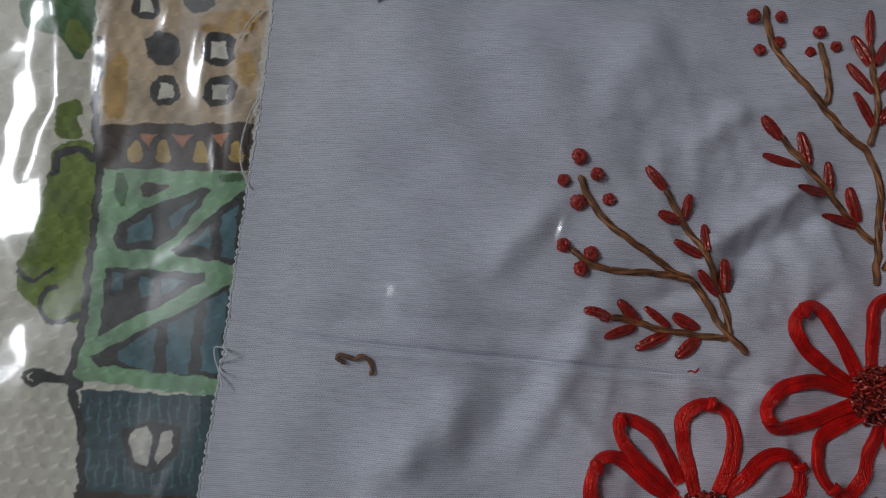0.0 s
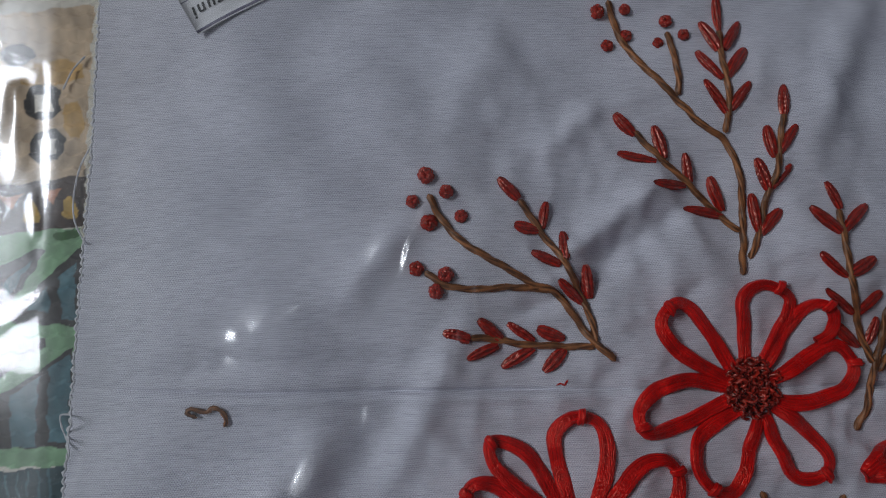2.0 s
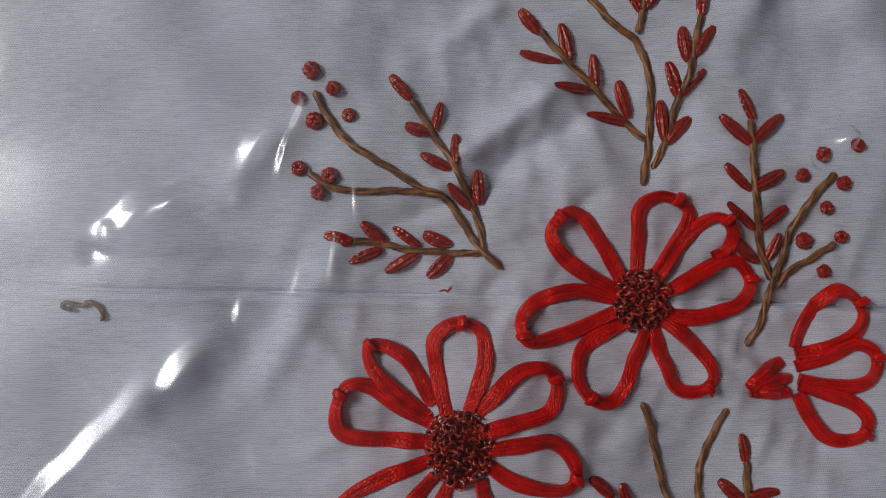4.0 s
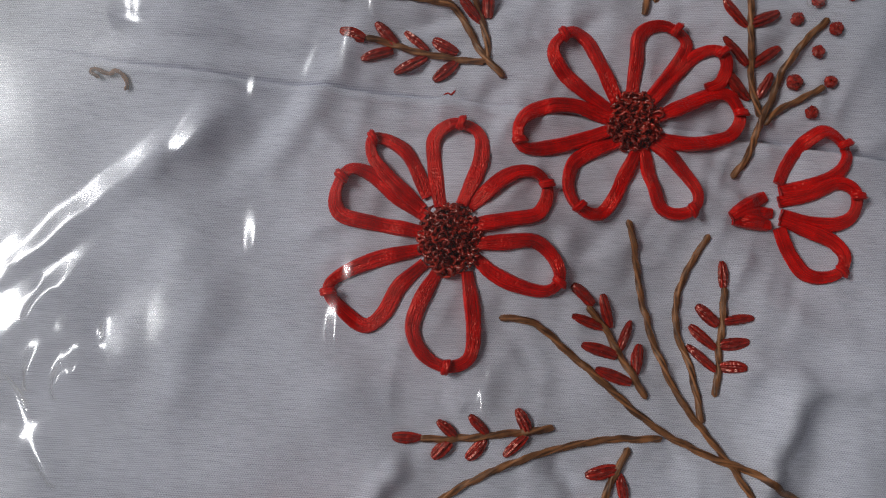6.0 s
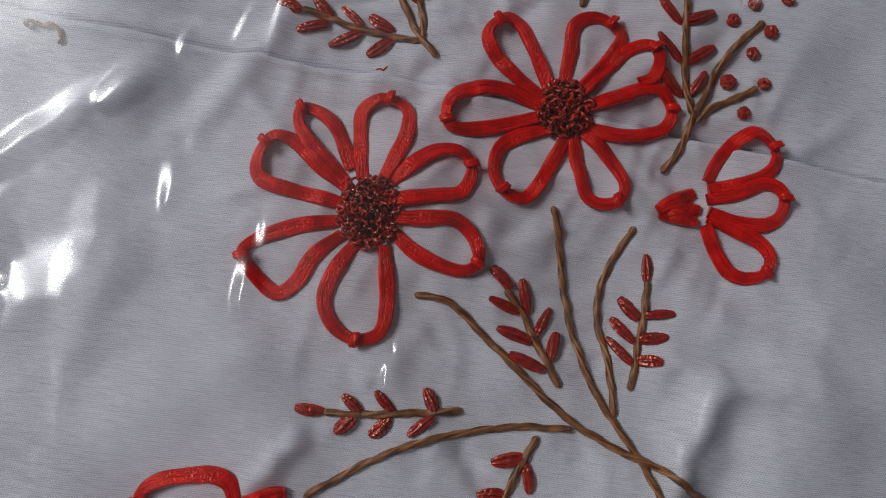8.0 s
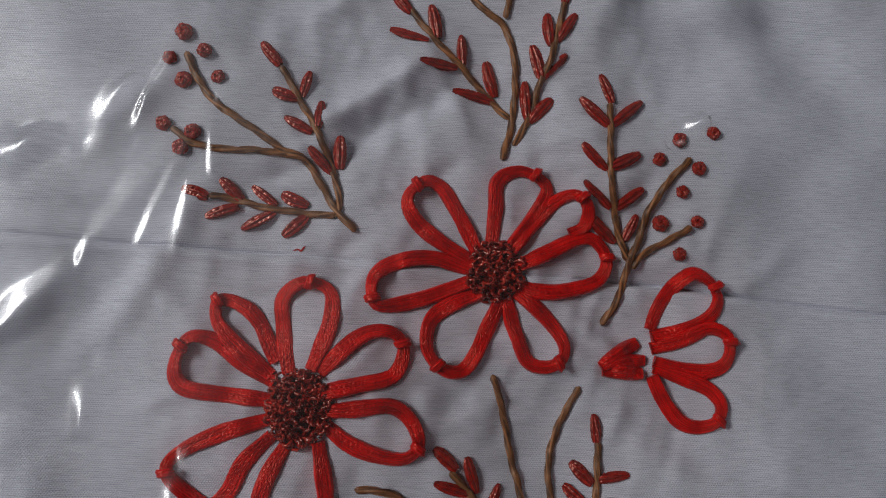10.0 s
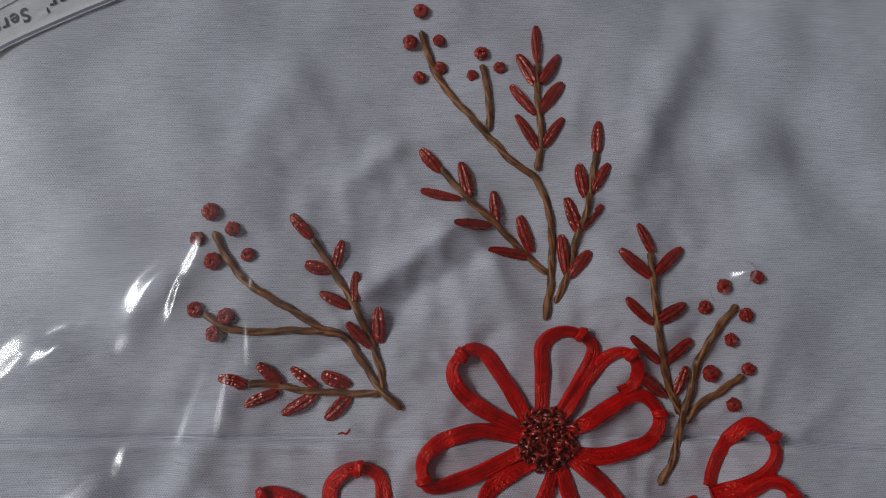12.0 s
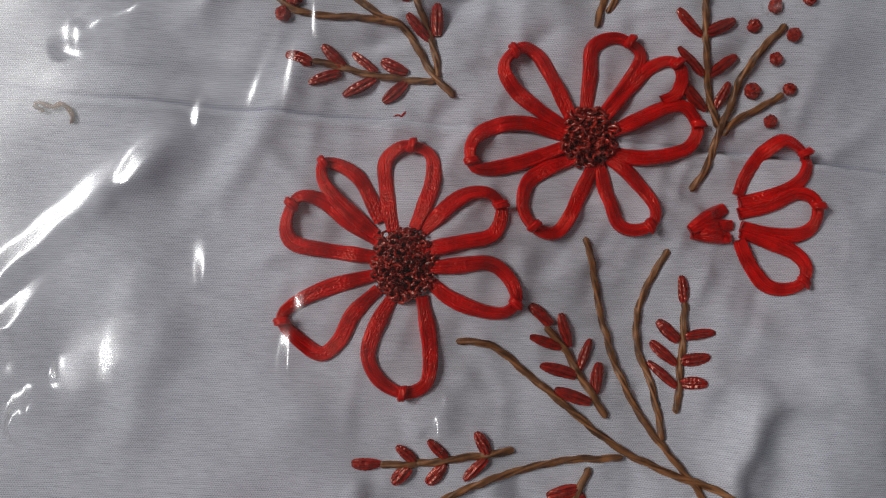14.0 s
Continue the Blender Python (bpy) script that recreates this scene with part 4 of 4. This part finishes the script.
leaf(g, (2.03, -4.55), (1.54, -4.12))
leaf(g, (2.08, -4.48), (2.63, -4.35))
leaf(g, (1.98, -4.98), (1.45, -4.51))
leaf(g, (2.02, -4.90), (2.52, -4.87))
g = stem([(-3.94, -6.61), (-3.27, -6.58), (-2.51, -6.46), (-1.85, -6.36), (-1.29, -6.27)], "level brown stitched twig with round rust leaves")
leaf(g, (-3.90, -6.59), (-4.44, -6.59))
leaf(g, (-3.24, -6.53), (-3.59, -6.26))
leaf(g, (-3.33, -6.63), (-3.64, -6.96))
leaf(g, (-2.62, -6.44), (-2.97, -6.11))
leaf(g, (-2.65, -6.54), (-2.97, -6.94))
leaf(g, (-1.82, -6.35), (-2.05, -5.95))
leaf(g, (-1.84, -6.42), (-2.25, -6.83))
g = stem([(0.20, -6.56), (-0.07, -7.18), (-0.29, -7.75), (-0.61, -8.28), (-1.02, -8.79), (-1.17, -9.01)], "short brown stitched twig with slim rust leaves")
leaf(g, (-0.01, -6.99), (-0.59, -7.16))
leaf(g, (0.03, -7.07), (0.17, -7.63))
leaf(g, (-0.30, -7.73), (-0.80, -7.79))
leaf(g, (-0.29, -7.78), (-0.10, -8.24))
leaf(g, (-0.76, -8.29), (-1.44, -8.54))
leaf(g, (-0.68, -8.43), (-0.49, -8.79))
# a stray brown stitch, a red fibre and loose white edge threads
stray([(-10.69, 0.05), (-10.86, 0.15), (-10.79, 0.22), (-10.52, 0.15), (-10.39, 0.22), (-10.23, 0.12), (-10.17, -0.05), (-10.22, -0.15)], "brown", 0.045, "stray_stitch", "short curled brown thread lying on white cloth")
stray([(-3.90, 0.25), (-3.80, 0.29), (-3.74, 0.25), (-3.66, 0.36)], "red", 0.018, "red_fibre", "tiny loose red fibre on the white cloth")
stray([(-12.92, 5.41), (-13.09, 5.02), (-13.19, 4.43), (-13.15, 3.92), (-12.92, 3.44)], "white", 0.018, "loose_thread", "frayed white thread hanging off the edge")
stray([(-13.05, 7.39), (-13.29, 7.08), (-13.47, 6.66)], "white", 0.018, "loose_thread", "frayed white thread hanging off the edge")
stray([(-13.01, -0.54), (-13.25, -0.04), (-13.28, 0.23), (-12.97, 0.13), (-13.16, -0.13), (-13.01, -0.31)], "white", 0.016, "loose_thread", "frayed white thread hanging off the edge")

# ---- the written paper slip ----
def slip():
    ob = tagged(new("paper_slip"), "white paper slip with upside-down handwriting on the cloth", "paper")
    along, over = np.array([0.885, 0.465]), np.array([-0.465, 0.885])
    corner = np.array([-10.70, 7.62])
    level = float(np.mean([float(lie(*(corner + along * a + over * b))) for a in range(8) for b in np.linspace(0, 3, 7)]))

    def bed(x, y):
        """Height of the paper: it follows the cloth, bridging its hollows."""
        z = float(lie(x, y)) + 0.03
        return z + 0.4 * max(0.0, level - z)

    def at(a, b):
        return corner + along * a + over * b

    def strip(name, a0, b0, a1, b1, lift, mat):
        s = np.linspace(0, 1, 40)
        rows = []
        for b in np.linspace(b0, b1, 24):
            p = np.stack([at(a0 + (a1 - a0) * q, b) for q in s])
            rows.append(np.c_[p, np.array([bed(q[0], q[1]) for q in p]) + lift])
        top = np.stack(rows)
        bottom = top.copy()
        bottom[..., 2] -= 0.018 if lift == 0 else 0.004
        v = np.concatenate([top.reshape(-1, 3), bottom.reshape(-1, 3)])
        f = sheet_faces(24, 40)
        f = [q[::-1] for q in f] + [[i + 960 for i in q] for q in f]
        rim = list(range(40)) + [39 + 40 * i for i in range(1, 24)] + [23 * 40 + i for i in range(38, -1, -1)] + [40 * i for i in range(22, 0, -1)]
        f += [[rim[i], rim[(i + 1) % len(rim)], rim[(i + 1) % len(rim)] + 960, rim[i] + 960] for i in range(len(rim))]
        return part(name, mesh_of(name, v, f, mat), ob)

    strip("sheet", 0, 0, 9, 4.5, 0, PAPER)
    strip("bottom_rule", 0.0, 0.02, 9, 0.075, 0.006, RULE)
    strip("rule_line", 0.0, 0.70, 9, 0.722, 0.006, RULE)
    curve = bpy.data.curves.new("writing", "FONT")
    curve.body, curve.size, curve.shear, curve.space_character = "unter'  Seruni", 0.36, 0.15, 1.22
    curve.offset = 0.008
    tmp = new("writing", curve)
    me = bpy.data.meshes.new_from_object(tmp.evaluated_get(bpy.context.evaluated_depsgraph_get()))
    bpy.data.objects.remove(tmp)
    me.materials.clear()
    me.materials.append(INK)
    start = at(0.12 + max(v.co.x for v in me.vertices), 0.52)
    turn = math.degrees(math.atan2(along[1], along[0])) + 180
    c, s = math.cos(math.radians(turn)), math.sin(math.radians(turn))
    for v in me.vertices:
        v.co.z = bed(start[0] + c * v.co.x - s * v.co.y, start[1] + s * v.co.x + c * v.co.y) + 0.012
    part("writing", me, ob, "black handwritten lettering", pose(start[0] * CM, start[1] * CM, 0, 0, 0, turn) @ Matrix.Scale(CM, 4))


slip()


# ---- the clear sleeve over it all ----
CREASES = [
    (-10.02, -2.31, 0.8, 2.19, 0.4, 0.11, -0.04),
    (-10.87, -5.09, 1.41, 0.94, 0.3, 0.07, -0.47),
    (-10.12, -5.22, 1.44, 0.56, 0.22, 0.05, -0.49),
    (-6.73, 2.6, 1.33, 0.64, 0.12, 0.04, 0.15),
    (-2.81, -5.54, 1.59, 0.7, 0.12, 0.06, -0.56),
    (-10.97, -6.7, 2.21, 1.17, 0.28, 0.01, -0.44),
    (-10, -5.31, 1.52, 0.5, 0.2, 0.04, -0.27),
    (-10.46, -5.52, 1.47, 0.44, 0.14, 0.03, -0.27),
    (-11.08, -4.37, 1.45, 0.51, 0.18, 0.03, -0.2),
    (-6.6, 2.85, 1.24, 1.16, 0.24, 0.06, 0.07),
    (-5.42, 2.36, 1.64, 0.89, 0.12, 0.04, -0.11),
    (-6.16, 1.19, 1.2, 1.14, 0.24, 0.07, -0.01),
]
CREASES_BELOW = [
    (-8.27, -0.85, 0.86, 0.9, 0.42, 0.12, -0.07),
    (-8.73, 1.83, 1.11, 0.63, 0.32, 0.06, -0.01),
    (-7.24, -2.5, 1.53, 0.79, 0.28, 0.06, -0.18),
    (-5.64, -4.09, 1.6, 1.01, 0.28, 0.08, -0.31),
    (-5.83, 0.62, 1.46, 0.99, 0.22, 0.06, 0.07),
    (3.76, 2.83, 0.62, 0.52, 0.3, 0.11, 1.01),
    (-9.43, 1.66, 0.81, 0.71, 0.42, 0.1, -0.02),
    (-9.18, 1.65, 0.49, 1.25, 0.38, 0.06, 0.17),
    (-7.34, 2.69, 0.95, 0.91, 0.32, 0.07, 0.18),
    (-7.49, 0.06, 1.42, 0.37, 0.18, 0.05, -0.16),
    (-11.62, -3.63, 1.11, 0.6, 0.3, 0.05, -0.07),
]
CREASES_BESIDE = [
    (-16.45, 4.0, 1.61, 2.4, 0.95, 0.15, -0.02),
    (-16.62, 5.75, 1.81, 1.43, 0.55, 0.1, 0.01),
    (-15.62, 5.30, 1.66, 1.70, 0.34, 0.07, 0),
    (-13.42, 3.92, 1.64, 0.47, 0.12, 0.03, -0.04),
    (-16.41, -0.6, 1.70, 2.2, 0.60, 0.09, -0.05),
    (-13.82, 5.45, 1.55, 0.96, 0.32, 0.07, 0.07),
    (-14.66, 6.44, 1.53, 0.52, 0.2, 0.04, 0.13),
    (-10.44, -3.76, 1.01, 1.34, 0.35, 0.09, -0.1),
    (-9.91, 1.34, 1.25, 0.33, 0.3, 0.05, 0.09),
    (-10.28, -5.3, 1.29, 0.88, 0.4, 0.1, -0.37),
    (-11.6, -5.0, 0.56, 2.0, 0.95, 0.18, 0),
    (-9.9, -5.7, 0.62, 2.2, 1.2, 0.10, 0),
    (-8.0, -4.6, 0.50, 1.8, 1.1, 0.07, 0),
    (-10.6, -7.6, 0.60, 2.2, 1.2, 0.17, 0),
    (-7.2, -7.2, 0.55, 2.0, 1.2, 0.11, 0),
]


def crinkle(x, y, x0, y0, a, n, width, height, rise=0.0):
    """A crease in the film: a tent with plane sides that climbs along its ridge and dies out at both ends."""
    c, s = math.cos(a), math.sin(a)
    u, d = (x - x0) * c + (y - y0) * s, -(x - x0) * s + (y - y0) * c
    d = d + 0.07 * width * np.sin(u * 1.7 + x0 * 3) + 0.05 * width * np.sin(u * 6.3 + y0)
    end = np.clip(1 - (np.abs(u) / n) ** 2, 0, 1)
    k = np.sqrt((d / (width * (0.55 + 0.45 * end))) ** 2 + 0.006)
    return end**0.5 * np.maximum(0, 1.02 - k) * (height + rise * u)


def sleeve():
    x = np.arange(-21.5, 15.0, 0.07)
    y = np.arange(-14.0, 14.0, 0.07)
    X, Y = np.meshgrid(x, y, indexing="ij")
    Z = 0.50 + 0.06 * np.sin(X * 0.31 + 1) * np.sin(Y * 0.27) + 0.03 * np.sin(X * 0.7 - Y * 0.5 + 2)
    Z = Z + 0.012 * np.sin(X * 1.9 + Y * 1.1) + 0.010 * np.sin(X * 1.2 - Y * 2.3 + 1)
    off = np.clip((-13.2 - X) / 1.2, 0, 1)
    Z = Z - 0.008 * np.clip(-8.0 - X, 0, 6) - 0.045 * np.clip(-13.0 - X, 0, 4) - 0.10 * off
    r = np.random.default_rng(21)
    for _ in range(46):
        x0 = -21 + 16 * r.beta(1.0, 1.5)
        far = np.clip((x0 + 13) / 10, 0, 1)
        y0, a, n = r.uniform(-12, 12), r.normal(1.15, 0.35), r.uniform(0.5, 2.6)
        width = r.uniform(0.18, 0.7)
        if math.hypot(x0 + 15.3, y0 - 2.2) < 1.7 or math.hypot(x0 + 8.8, y0 - 4.2) < 1.6:
            continue  # the film lies smooth here
        Z = Z + crinkle(X, Y, x0, y0, a, n, width, width * r.uniform(0.06, 0.22) * (1 - 0.45 * far) * r.choice([1, 1, -0.5]))
    for row in CREASES + CREASES_BELOW + CREASES_BESIDE:
        Z = Z + crinkle(X, Y, *row)
    Z = np.maximum(Z, -0.48)
    tops = np.where(X > -13.0, lie(X, Y) + 0.15, -0.50)
    Z = np.maximum(Z, tops)
    v = np.stack([X, Y, Z], -1).reshape(-1, 3)
    ob = part("plastic_sleeve", mesh_of("plastic_sleeve", v, sheet_faces(len(x), len(y)), FILM))
    ob.visible_shadow = False
    return tagged(ob, "clear crinkled plastic sleeve lying over the embroidered cloth", "plastic sleeve")


sleeve()
